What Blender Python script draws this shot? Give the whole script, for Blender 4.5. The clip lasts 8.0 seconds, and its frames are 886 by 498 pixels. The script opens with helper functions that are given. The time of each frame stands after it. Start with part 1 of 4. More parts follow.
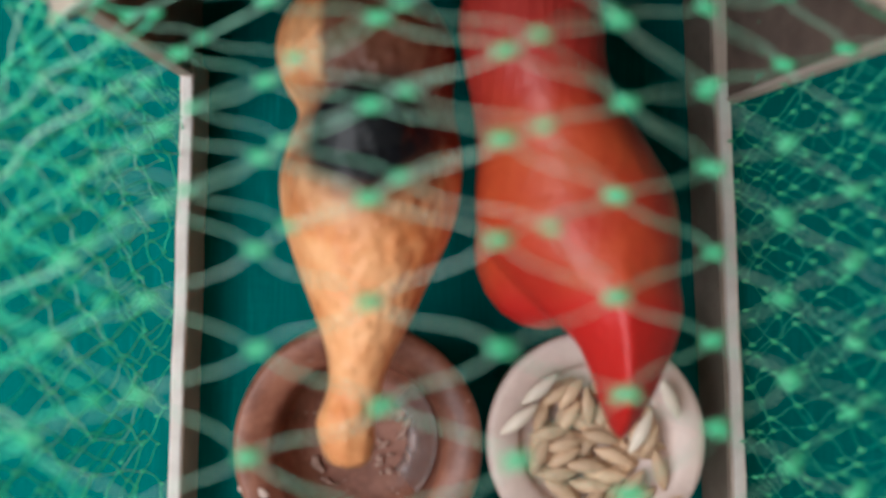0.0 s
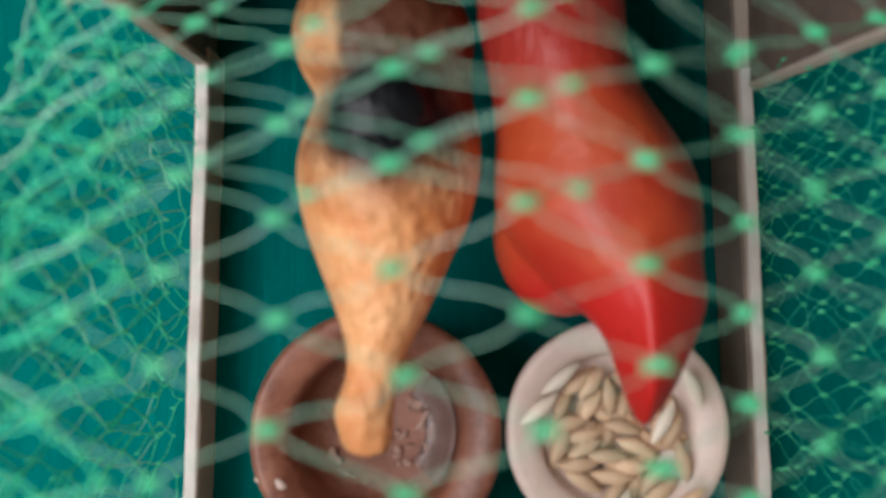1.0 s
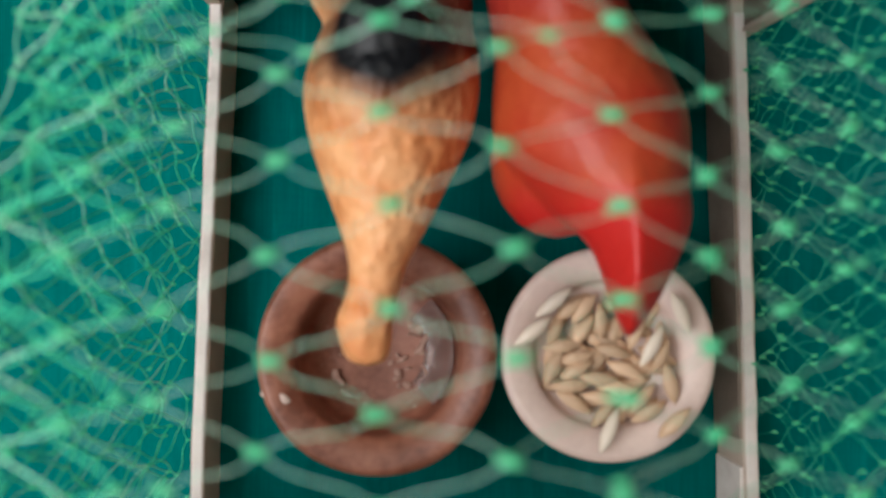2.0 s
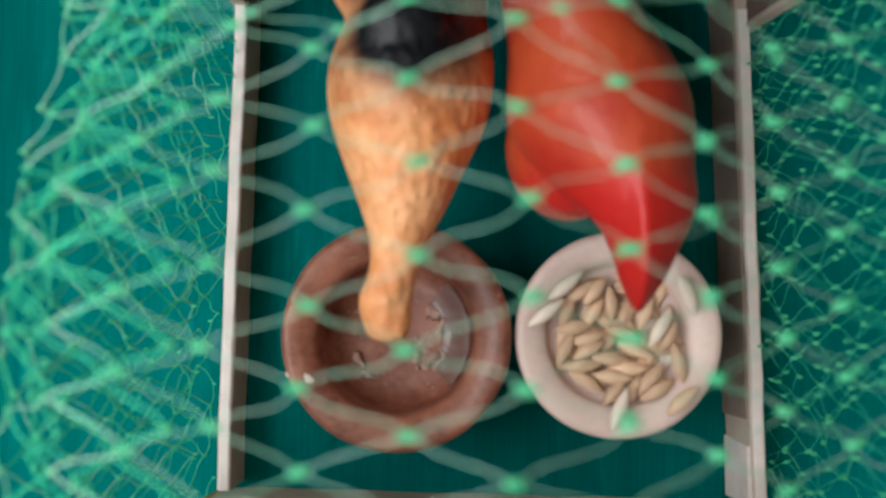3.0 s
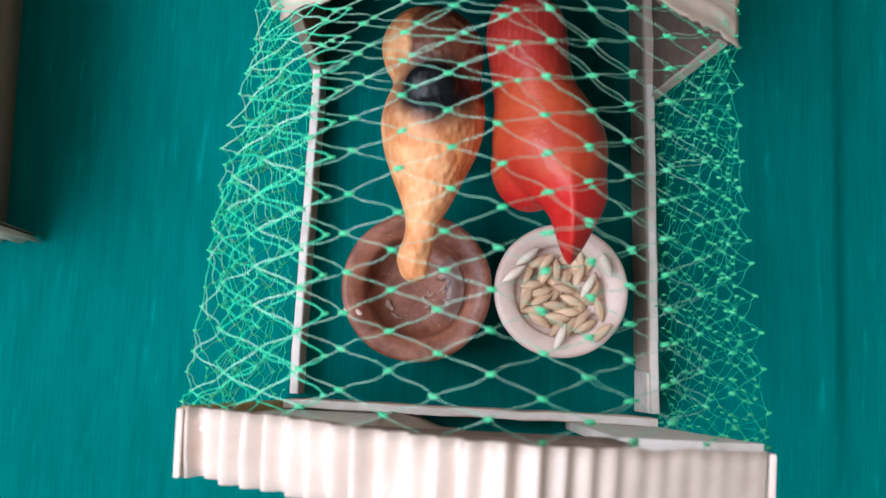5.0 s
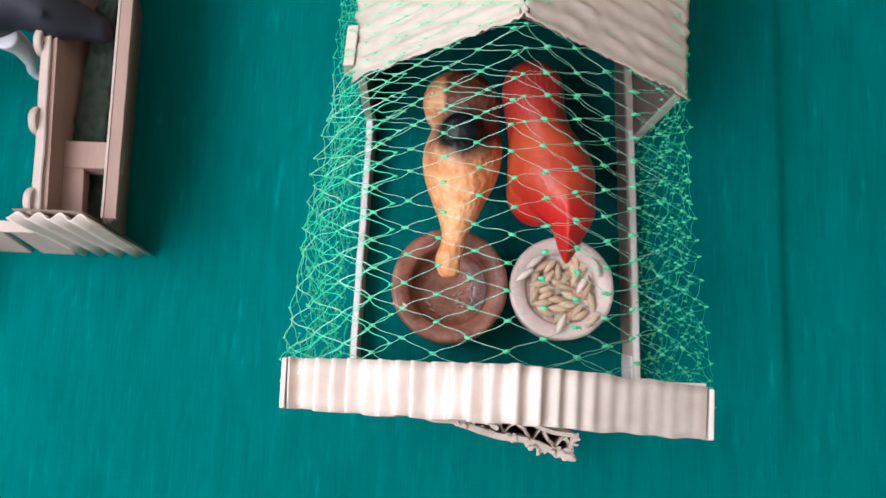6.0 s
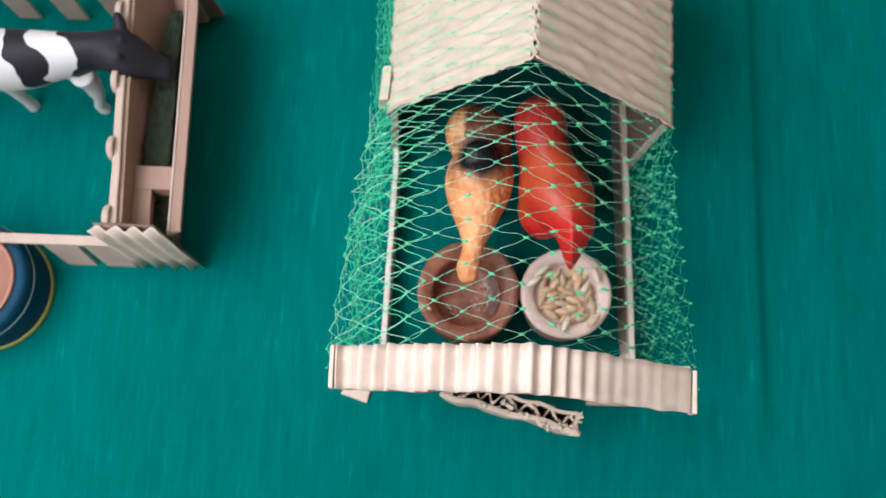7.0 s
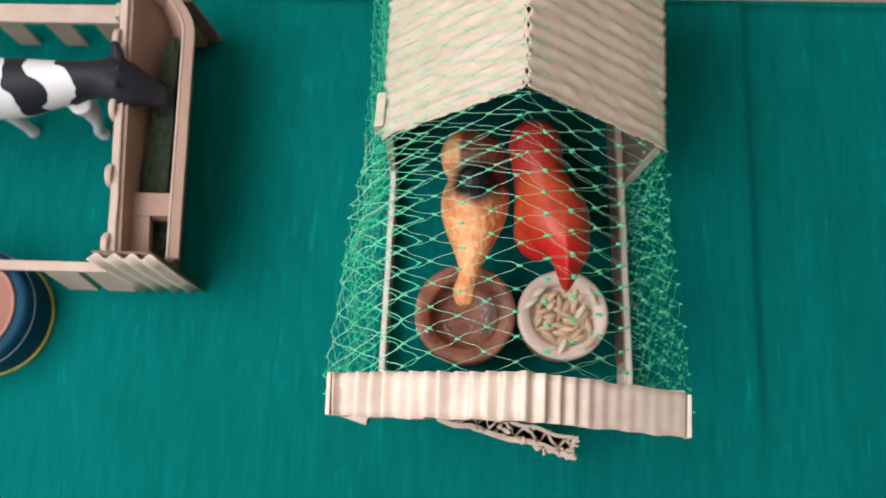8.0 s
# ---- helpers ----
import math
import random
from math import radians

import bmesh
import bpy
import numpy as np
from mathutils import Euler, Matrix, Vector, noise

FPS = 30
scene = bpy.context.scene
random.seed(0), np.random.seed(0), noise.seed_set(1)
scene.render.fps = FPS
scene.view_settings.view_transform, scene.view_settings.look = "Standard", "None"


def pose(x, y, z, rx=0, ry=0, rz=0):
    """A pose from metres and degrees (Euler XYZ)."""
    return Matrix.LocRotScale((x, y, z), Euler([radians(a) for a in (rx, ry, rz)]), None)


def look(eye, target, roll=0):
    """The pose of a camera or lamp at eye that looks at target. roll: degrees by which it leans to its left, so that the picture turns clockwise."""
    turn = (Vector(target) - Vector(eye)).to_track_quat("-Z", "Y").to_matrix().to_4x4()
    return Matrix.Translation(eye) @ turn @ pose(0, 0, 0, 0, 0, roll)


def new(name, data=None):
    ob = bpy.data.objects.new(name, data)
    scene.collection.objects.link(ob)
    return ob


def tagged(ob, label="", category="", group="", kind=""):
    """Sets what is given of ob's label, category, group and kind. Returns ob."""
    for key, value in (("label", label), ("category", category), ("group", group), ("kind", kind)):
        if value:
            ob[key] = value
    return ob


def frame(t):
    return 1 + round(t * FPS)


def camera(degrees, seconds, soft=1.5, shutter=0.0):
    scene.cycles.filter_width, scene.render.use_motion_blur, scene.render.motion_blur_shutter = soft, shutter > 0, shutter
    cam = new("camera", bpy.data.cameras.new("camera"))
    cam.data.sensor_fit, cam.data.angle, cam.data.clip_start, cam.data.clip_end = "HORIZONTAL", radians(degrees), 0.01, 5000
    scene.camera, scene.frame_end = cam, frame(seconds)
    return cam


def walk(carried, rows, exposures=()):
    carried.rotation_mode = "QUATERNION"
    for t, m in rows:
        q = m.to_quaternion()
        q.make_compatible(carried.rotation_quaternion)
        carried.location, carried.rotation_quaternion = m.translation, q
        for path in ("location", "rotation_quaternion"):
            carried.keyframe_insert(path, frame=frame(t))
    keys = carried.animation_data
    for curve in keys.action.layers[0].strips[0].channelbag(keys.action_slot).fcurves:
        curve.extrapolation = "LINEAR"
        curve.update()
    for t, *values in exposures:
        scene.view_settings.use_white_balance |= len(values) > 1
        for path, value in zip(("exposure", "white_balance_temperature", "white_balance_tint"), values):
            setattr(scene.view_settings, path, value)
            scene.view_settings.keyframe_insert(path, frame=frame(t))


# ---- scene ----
import functools

cam = camera(49.7, 8.0)
# seconds, x, y, z in metres, rx, ry, rz in degrees
PATH = [
    (0.0, -0.0044, 0.0684, 0.2148, 2.70, -0.49, 0.46),
    (0.5, -0.0067, 0.0675, 0.2124, 3.07, -0.55, 0.56),
    (1.0, -0.0052, 0.0655, 0.2122, 2.92, 0.35, 0.30),
    (1.5, -0.0036, 0.0539, 0.2156, 4.40, 1.15, 0.72),
    (2.0, -0.0024, 0.0524, 0.2196, 2.52, 1.09, 1.19),
    (2.2, -0.0021, 0.0497, 0.2204, 3.06, 1.20, 1.07),
    (3.3, -0.0049, 0.0443, 0.2346, 3.53, 1.85, 0.86),
    (3.5, -0.0095, 0.0415, 0.2411, 4.05, 0.83, 0.74),
    (4.0, -0.0089, 0.0365, 0.2660, 5.01, 0.96, 0.75),
    (4.5, 0.0004, 0.0328, 0.2953, 5.64, 1.78, 1.65),
    (5.0, -0.0063, 0.0146, 0.3313, 7.12, 0.57, 2.66),
    (5.2, -0.0082, 0.0050, 0.3487, 8.57, 0.86, 2.71),
    (6.3, -0.0094, -0.0266, 0.4353, 11.02, 1.48, 2.58),
    (6.5, -0.0123, -0.0345, 0.4459, 11.53, 1.21, 2.59),
    (7.0, -0.0156, -0.0418, 0.4690, 13.07, 1.46, 2.54),
    (7.5, -0.0085, -0.0368, 0.4769, 13.68, 1.89, 2.41),
    (8.0, -0.0116, -0.0342, 0.4734, 13.37, 1.92, 2.06),
]
# seconds, stops, kelvin, tint: the phone's picture cools in the middle of the shot
TONE = [(0.0, -0.18, 6150, 11), (2.0, -0.2, 6400, 11), (3.5, -0.08, 6150, 11), (5.0, 0.16, 5700, 14), (6.5, 0.13, 6000, 15), (8.0, -0.02, 6500, 14)]
walk(cam, [(t, pose(x, y, z, rx, ry, rz)) for t, x, y, z, rx, ry, rz in PATH], TONE)

cam.data.dof.use_dof = True
cam.data.dof.focus_distance = 0.305
cam.data.dof.aperture_fstop = 17.5

MM = 0.001

# ---------------------------------------------------------------- light
world = bpy.data.worlds.new("daylight")
scene.world = world
world.use_nodes = True
sky = world.node_tree.nodes.new("ShaderNodeTexSky")
sky.sky_type = "NISHITA"
sky.sun_disc = False
sky.sun_elevation = radians(40)
sky.sun_rotation = radians(270)
world.node_tree.nodes["Background"].inputs["Strength"].default_value = 0.1
world.node_tree.links.new(sky.outputs["Color"], world.node_tree.nodes["Background"].inputs["Color"])


def window_light(name, m, size_x, size_y, watts, colour):
    lamp = bpy.data.lights.new(name, "AREA")
    lamp.shape, lamp.size, lamp.size_y, lamp.energy, lamp.color = "RECTANGLE", size_x, size_y, watts, colour
    ob = new(name, lamp)
    ob.matrix_world = m
    return ob


window_light("window_light_west", look((-0.46, -0.2, 0.86), (-0.04, -0.06, 0.0)), 1.1, 0.5, 14.0, (0.98, 0.98, 0.97))
window_light("window_light_north", look((0.18, 0.92, 1.8), (0.0, 0.03, 0.0)), 1.2, 0.9, 7.9, (1.0, 0.91, 0.78))


# ---------------------------------------------------------------- materials
def nodes_of(name):
    m = bpy.data.materials.new(name)
    m.use_nodes = True
    t = m.node_tree
    return m, t, t.nodes["Principled BSDF"]


def surface(name, dark, light, scale=300.0, rough=0.7, bump=0.2, fine=1500.0, stretch=(1, 1, 1), spread=0.6,
            metallic=0.0, coat=0.0, spec=0.5, vary=0.0, depth=0.0004, clear=0.0):
    """A two-scale procedural surface: broad mottling between two colours, and fine relief."""
    m, t, p = nodes_of(name)
    co = t.nodes.new("ShaderNodeTexCoord")
    mp = t.nodes.new("ShaderNodeMapping")
    mp.inputs["Scale"].default_value = stretch
    t.links.new(co.outputs["Object"], mp.inputs["Vector"])
    broad = t.nodes.new("ShaderNodeTexNoise")
    broad.inputs["Scale"].default_value, broad.inputs["Detail"].default_value = scale, 4.0
    grain = t.nodes.new("ShaderNodeTexNoise")
    grain.inputs["Scale"].default_value, grain.inputs["Detail"].default_value = fine, 3.0
    for n in (broad, grain):
        t.links.new(mp.outputs["Vector"], n.inputs["Vector"])
    add = t.nodes.new("ShaderNodeMath")
    add.operation = "ADD"
    half = t.nodes.new("ShaderNodeMath")
    half.operation = "MULTIPLY"
    half.inputs[1].default_value = 0.35
    t.links.new(grain.outputs["Fac"], half.inputs[0])
    t.links.new(broad.outputs["Fac"], add.inputs[0])
    t.links.new(half.outputs[0], add.inputs[1])
    ramp = t.nodes.new("ShaderNodeValToRGB")
    ramp.color_ramp.elements[0].position, ramp.color_ramp.elements[1].position = 0.68 - spread / 2, 0.68 + spread / 2
    ramp.color_ramp.elements[0].color, ramp.color_ramp.elements[1].color = (*dark, 1), (*light, 1)
    t.links.new(add.outputs[0], ramp.inputs["Fac"])
    colour = ramp.outputs["Color"]
    if vary:
        info = t.nodes.new("ShaderNodeObjectInfo")
        hsv = t.nodes.new("ShaderNodeHueSaturation")
        mr = t.nodes.new("ShaderNodeMapRange")
        mr.inputs["To Min"].default_value, mr.inputs["To Max"].default_value = 1 - vary, 1 + vary
        t.links.new(info.outputs["Random"], mr.inputs["Value"])
        t.links.new(mr.outputs["Result"], hsv.inputs["Value"])
        t.links.new(colour, hsv.inputs["Color"])
        colour = hsv.outputs["Color"]
    t.links.new(colour, p.inputs["Base Color"])
    p.inputs["Roughness"].default_value, p.inputs["Metallic"].default_value = rough, metallic
    p.inputs["Coat Weight"].default_value, p.inputs["Specular IOR Level"].default_value = coat, spec
    p.inputs["Coat Roughness"].default_value = 0.15
    p.inputs["Alpha"].default_value = 1 - clear
    if bump:
        b = t.nodes.new("ShaderNodeBump")
        b.inputs["Strength"].default_value, b.inputs["Distance"].default_value = bump, depth
        t.links.new(add.outputs[0], b.inputs["Height"])
        t.links.new(b.outputs["Normal"], p.inputs["Normal"])
    return m


def cloth_material():
    """Green slubbed cloth: threads along y and x, with paler slubs."""
    m, t, p = nodes_of("green_cloth")
    co = t.nodes.new("ShaderNodeTexCoord")

    def noise_at(scale, stretch, detail=4.0):
        mp = t.nodes.new("ShaderNodeMapping")
        mp.inputs["Scale"].default_value = stretch
        n = t.nodes.new("ShaderNodeTexNoise")
        n.inputs["Scale"].default_value, n.inputs["Detail"].default_value = scale, detail
        t.links.new(co.outputs["Object"], mp.inputs["Vector"])
        t.links.new(mp.outputs["Vector"], n.inputs["Vector"])
        return n.outputs["Fac"]

    def math_of(op, a, b):
        n = t.nodes.new("ShaderNodeMath")
        n.operation = op
        for k, v in enumerate((a, b)):
            if isinstance(v, float):
                n.inputs[k].default_value = v
            else:
                t.links.new(v, n.inputs[k])
        return n.outputs[0]

    warp = noise_at(1.0, (1300, 46, 1))
    weft = noise_at(1.0, (60, 1100, 1), 2.0)
    slub = noise_at(1.0, (190, 27, 1), 3.0)
    stain = noise_at(11.0, (1, 0.6, 1), 4.0)
    fleck = t.nodes.new("ShaderNodeMapRange")
    fleck.inputs["From Min"].default_value, fleck.inputs["From Max"].default_value = 0.6, 0.72
    t.links.new(noise_at(1.0, (300, 40, 1), 2.0), fleck.inputs["Value"])
    height = math_of("ADD", math_of("MULTIPLY", warp, 0.38), math_of("ADD", math_of("MULTIPLY", weft, 0.1), math_of("MULTIPLY", slub, 0.32)))
    tone = math_of("ADD", math_of("ADD", height, math_of("MULTIPLY", fleck.outputs["Result"], 0.13)), math_of("MULTIPLY", stain, 0.36))
    ramp = t.nodes.new("ShaderNodeValToRGB")
    e = ramp.color_ramp.elements
    e[0].position, e[0].color = 0.48, (0.0, 0.108, 0.1, 1)
    e[1].position, e[1].color = 0.92, (0.003, 0.228, 0.215, 1)
    mid = ramp.color_ramp.elements.new(0.7)
    mid.color = (0.0, 0.142, 0.133, 1)
    t.links.new(tone, ramp.inputs["Fac"])
    t.links.new(ramp.outputs["Color"], p.inputs["Base Color"])
    p.inputs["Roughness"].default_value = 0.85
    p.inputs["Specular IOR Level"].default_value = 0.0
    b = t.nodes.new("ShaderNodeBump")
    b.inputs["Strength"].default_value, b.inputs["Distance"].default_value = 0.5, 0.0005
    t.links.new(height, b.inputs["Height"])
    t.links.new(b.outputs["Normal"], p.inputs["Normal"])
    return m


CLOTH = cloth_material()
CARD = surface("grey_board", (0.49, 0.39, 0.315), (0.61, 0.505, 0.425), 120, 0.85, 0.25, 1800)
CARD_PALE = surface("pale_card_edge", (0.68, 0.61, 0.57), (0.86, 0.8, 0.76), 200, 0.85, 0.3, 1800)
STRIP = surface("pinkish_white_card", (0.58, 0.47, 0.4), (0.71, 0.6, 0.53), 120, 0.85, 0.3, 1600)
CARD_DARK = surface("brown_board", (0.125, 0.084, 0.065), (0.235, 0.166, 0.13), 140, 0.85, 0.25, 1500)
# darker board colour that stands in for shade inside the run's right wall
CARD_SHADY = surface("shaded_grey_board", (0.2, 0.155, 0.125), (0.31, 0.25, 0.205), 140, 0.85, 0.25, 1500)
OCHRE = surface("ochre_cut_edge", (0.34, 0.22, 0.06), (0.5, 0.34, 0.12), 200, 0.85, 0.2, 1500)
STRAND = surface("net_filament", (0.16, 0.82, 0.54), (0.68, 0.98, 0.8), 90, 0.28, 0.0, 900, clear=0.32, spec=1.0, coat=0.6)
# same filament as STRAND, greener to stand in for light passing through it
STRAND_LIT_GREEN = surface("lit_green_filament", (0.0, 0.66, 0.33), (0.14, 0.94, 0.58), 60, 0.3, 0.0, 700, clear=0.15, spec=0.8, coat=0.4)
KNOT = surface("net_knot", (0.03, 0.58, 0.25), (0.16, 0.75, 0.4), 200, 0.4, 0.1, 1500, clear=0.28)
BROWN_CLAY = surface("brown_glazed_clay", (0.165, 0.05, 0.027), (0.37, 0.15, 0.095), 140, 0.45, 0.4, 700, coat=0.1, spread=0.42)
MILKY = surface("milky_plastic", (0.61, 0.465, 0.41), (0.77, 0.62, 0.55), 90, 0.45, 0.12, 700)
RESIDUE = surface("dried_film", (0.2, 0.1, 0.08), (0.36, 0.26, 0.24), 300, 0.25, 0.4, 1200, coat=0.3, clear=0.55)
CRUMB = surface("pale_crumb", (0.3, 0.15, 0.11), (0.55, 0.37, 0.3), 500, 0.6, 0.2, 1500)
GRAIN = surface("husked_grain", (0.55, 0.35, 0.2), (0.78, 0.585, 0.42), 260, 0.55, 0.35, 1300, stretch=(0.25, 1, 1), vary=0.22)
GRAIN_PALE = surface("pale_grain", (0.7, 0.58, 0.46), (0.85, 0.78, 0.68), 260, 0.5, 0.3, 1300, stretch=(0.25, 1, 1), vary=0.1)
WOOD = surface("pale_thin_wood", (0.24, 0.15, 0.115), (0.34, 0.225, 0.175), 60, 0.75, 0.2, 900, stretch=(1, 0.2, 1))
WOOD_PALE = surface("cream_wood", (0.4, 0.305, 0.255), (0.51, 0.405, 0.345), 60, 0.75, 0.2, 900)
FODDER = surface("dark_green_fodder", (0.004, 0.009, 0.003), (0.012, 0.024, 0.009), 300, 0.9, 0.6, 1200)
TIN_BLUE = surface("blue_printed_tin", (0.002, 0.036, 0.075), (0.004, 0.055, 0.11), 40, 0.6, 0.05, 500, spec=0.15)
TIN_YELLOW = surface("yellow_print", (0.22, 0.23, 0.04), (0.3, 0.31, 0.07), 60, 0.4, 0.0, 500)
TIN_LINE = surface("silver_line", (0.2, 0.3, 0.36), (0.3, 0.4, 0.46), 60, 0.4, 0.0, 500)
COPPER = surface("copper_coloured_lid", (0.21, 0.085, 0.058), (0.28, 0.125, 0.088), 40, 0.4, 0.05, 500, metallic=0.3)
PLASTER = surface("cream_plaster", (0.74, 0.67, 0.56), (0.82, 0.75, 0.64), 4, 0.9, 0.1, 60)
FLOOR_TILE = surface("grey_floor", (0.56, 0.5, 0.48), (0.66, 0.6, 0.58), 3, 0.5, 0.05, 30)
TABLE_WOOD = surface("table_wood", (0.16, 0.09, 0.05), (0.28, 0.17, 0.1), 8, 0.5, 0.1, 60, stretch=(0.2, 1, 1))


def hen_material():
    """Orange pebbled rubber with a black glossy patch on the back."""
    m, t, p = nodes_of("orange_rubber")
    co = t.nodes.new("ShaderNodeTexCoord")
    mp = t.nodes.new("ShaderNodeMapping")
    mp.inputs["Scale"].default_value = (1, 0.85, 1)
    t.links.new(co.outputs["Object"], mp.inputs["Vector"])
    cells = t.nodes.new("ShaderNodeTexVoronoi")
    cells.feature = "SMOOTH_F1"
    cells.inputs["Scale"].default_value = 480
    warm = t.nodes.new("ShaderNodeTexNoise")
    warm.inputs["Scale"].default_value, warm.inputs["Detail"].default_value = 120, 5
    t.links.new(mp.outputs["Vector"], cells.inputs["Vector"])
    t.links.new(co.outputs["Object"], warm.inputs["Vector"])
    ramp = t.nodes.new("ShaderNodeValToRGB")
    ramp.color_ramp.elements[0].position, ramp.color_ramp.elements[0].color = 0.35, (0.74, 0.25, 0.075, 1)
    ramp.color_ramp.elements[1].position, ramp.color_ramp.elements[1].color = 0.65, (0.91, 0.46, 0.215, 1)
    t.links.new(warm.outputs["Fac"], ramp.inputs["Fac"])
    # the black patch: a soft-edged oval at its own place on the back
    place = t.nodes.new("ShaderNodeMapping")
    place.inputs["Location"].default_value = (0.0148 / 0.0114, -0.0935 / 0.0092, -0.070 / 0.02)
    place.inputs["Scale"].default_value = (1 / 0.0114, 1 / 0.0092, 1 / 0.02)
    t.links.new(co.outputs["Object"], place.inputs["Vector"])
    ball = t.nodes.new("ShaderNodeVectorMath")
    ball.operation = "LENGTH"
    t.links.new(place.outputs["Vector"], ball.inputs[0])
    ragged = t.nodes.new("ShaderNodeMath")
    ragged.operation = "MULTIPLY_ADD"
    ragged.inputs[1].default_value = 0.7
    t.links.new(warm.outputs["Fac"], ragged.inputs[0])
    t.links.new(ball.outputs["Value"], ragged.inputs[2])
    mask = t.nodes.new("ShaderNodeValToRGB")
    mask.color_ramp.elements[0].position, mask.color_ramp.elements[0].color = 0.55, (1, 1, 1, 1)
    mask.color_ramp.elements[1].position, mask.color_ramp.elements[1].color = 0.85, (0, 0, 0, 1)
    shrink = t.nodes.new("ShaderNodeMath")
    shrink.operation = "MULTIPLY"
    shrink.inputs[1].default_value = 0.5
    t.links.new(ragged.outputs[0], shrink.inputs[0])
    t.links.new(shrink.outputs[0], mask.inputs["Fac"])
    mix = t.nodes.new("ShaderNodeMix")
    mix.data_type = "RGBA"
    mix.inputs["B"].default_value = (0.006, 0.007, 0.009, 1)
    t.links.new(mask.outputs["Color"], mix.inputs["Factor"])
    # shade over the rump, painted as a brown patch with a hard edge
    rump_shade_at = t.nodes.new("ShaderNodeMapping")
    rump_shade_at.inputs["Location"].default_value = (0.007 / 0.0165, -0.108 / 0.0165, 0)
    rump_shade_at.inputs["Scale"].default_value = (1 / 0.0165, 1 / 0.0165, 0)
    t.links.new(co.outputs["Object"], rump_shade_at.inputs["Vector"])
    rump_shade_r = t.nodes.new("ShaderNodeVectorMath")
    rump_shade_r.operation = "LENGTH"
    t.links.new(rump_shade_at.outputs["Vector"], rump_shade_r.inputs[0])
    rump_shade_n = t.nodes.new("ShaderNodeMath")
    rump_shade_n.operation = "MULTIPLY_ADD"
    rump_shade_n.inputs[1].default_value = 0.4
    t.links.new(warm.outputs["Fac"], rump_shade_n.inputs[0])
    t.links.new(rump_shade_r.outputs["Value"], rump_shade_n.inputs[2])
    rump_shade = t.nodes.new("ShaderNodeMapRange")
    rump_shade.inputs["From Min"].default_value, rump_shade.inputs["From Max"].default_value = 1.15, 1.28
    rump_shade.inputs["To Min"].default_value, rump_shade.inputs["To Max"].default_value = 0.93, 0.0
    t.links.new(rump_shade_n.outputs[0], rump_shade.inputs["Value"])
    body = t.nodes.new("ShaderNodeMix")
    body.data_type = "RGBA"
    body.inputs["B"].default_value = (0.12, 0.034, 0.018, 1)
    t.links.new(rump_shade.outputs["Result"], body.inputs["Factor"])
    t.links.new(ramp.outputs["Color"], body.inputs["A"])
    # brown smoke round the black
    smoke = t.nodes.new("ShaderNodeMapRange")
    smoke.inputs["From Min"].default_value, smoke.inputs["From Max"].default_value = 1.15, 2.25
    smoke.inputs["To Min"].default_value, smoke.inputs["To Max"].default_value = 0.75, 0.0
    t.links.new(ragged.outputs[0], smoke.inputs["Value"])
    halo = t.nodes.new("ShaderNodeMix")
    halo.data_type = "RGBA"
    halo.inputs["B"].default_value = (0.13, 0.055, 0.04, 1)
    t.links.new(smoke.outputs["Result"], halo.inputs["Factor"])
    t.links.new(body.outputs["Result"], halo.inputs["A"])
    t.links.new(halo.outputs["Result"], mix.inputs["A"])
    t.links.new(mix.outputs["Result"], p.inputs["Base Color"])
    rough = t.nodes.new("ShaderNodeMapRange")
    rough.inputs["To Min"].default_value, rough.inputs["To Max"].default_value = 0.5, 0.4
    t.links.new(mask.outputs["Color"], rough.inputs["Value"])
    t.links.new(rough.outputs["Result"], p.inputs["Roughness"])
    gloss = t.nodes.new("ShaderNodeMapRange")
    gloss.inputs["To Min"].default_value, gloss.inputs["To Max"].default_value = 0.4, 0.3
    t.links.new(mask.outputs["Color"], gloss.inputs["Value"])
    t.links.new(gloss.outputs["Result"], p.inputs["Specular IOR Level"])
    b = t.nodes.new("ShaderNodeBump")
    b.invert = True
    b.inputs["Distance"].default_value = 0.0012
    relief = t.nodes.new("ShaderNodeMapRange")
    relief.inputs["To Min"].default_value, relief.inputs["To Max"].default_value = 0.68, 0.4
    t.links.new(mask.outputs["Color"], relief.inputs["Value"])
    t.links.new(relief.outputs["Result"], b.inputs["Strength"])
    t.links.new(cells.outputs["Distance"], b.inputs["Height"])
    t.links.new(b.outputs["Normal"], p.inputs["Normal"])
    return m


HEN = hen_material()


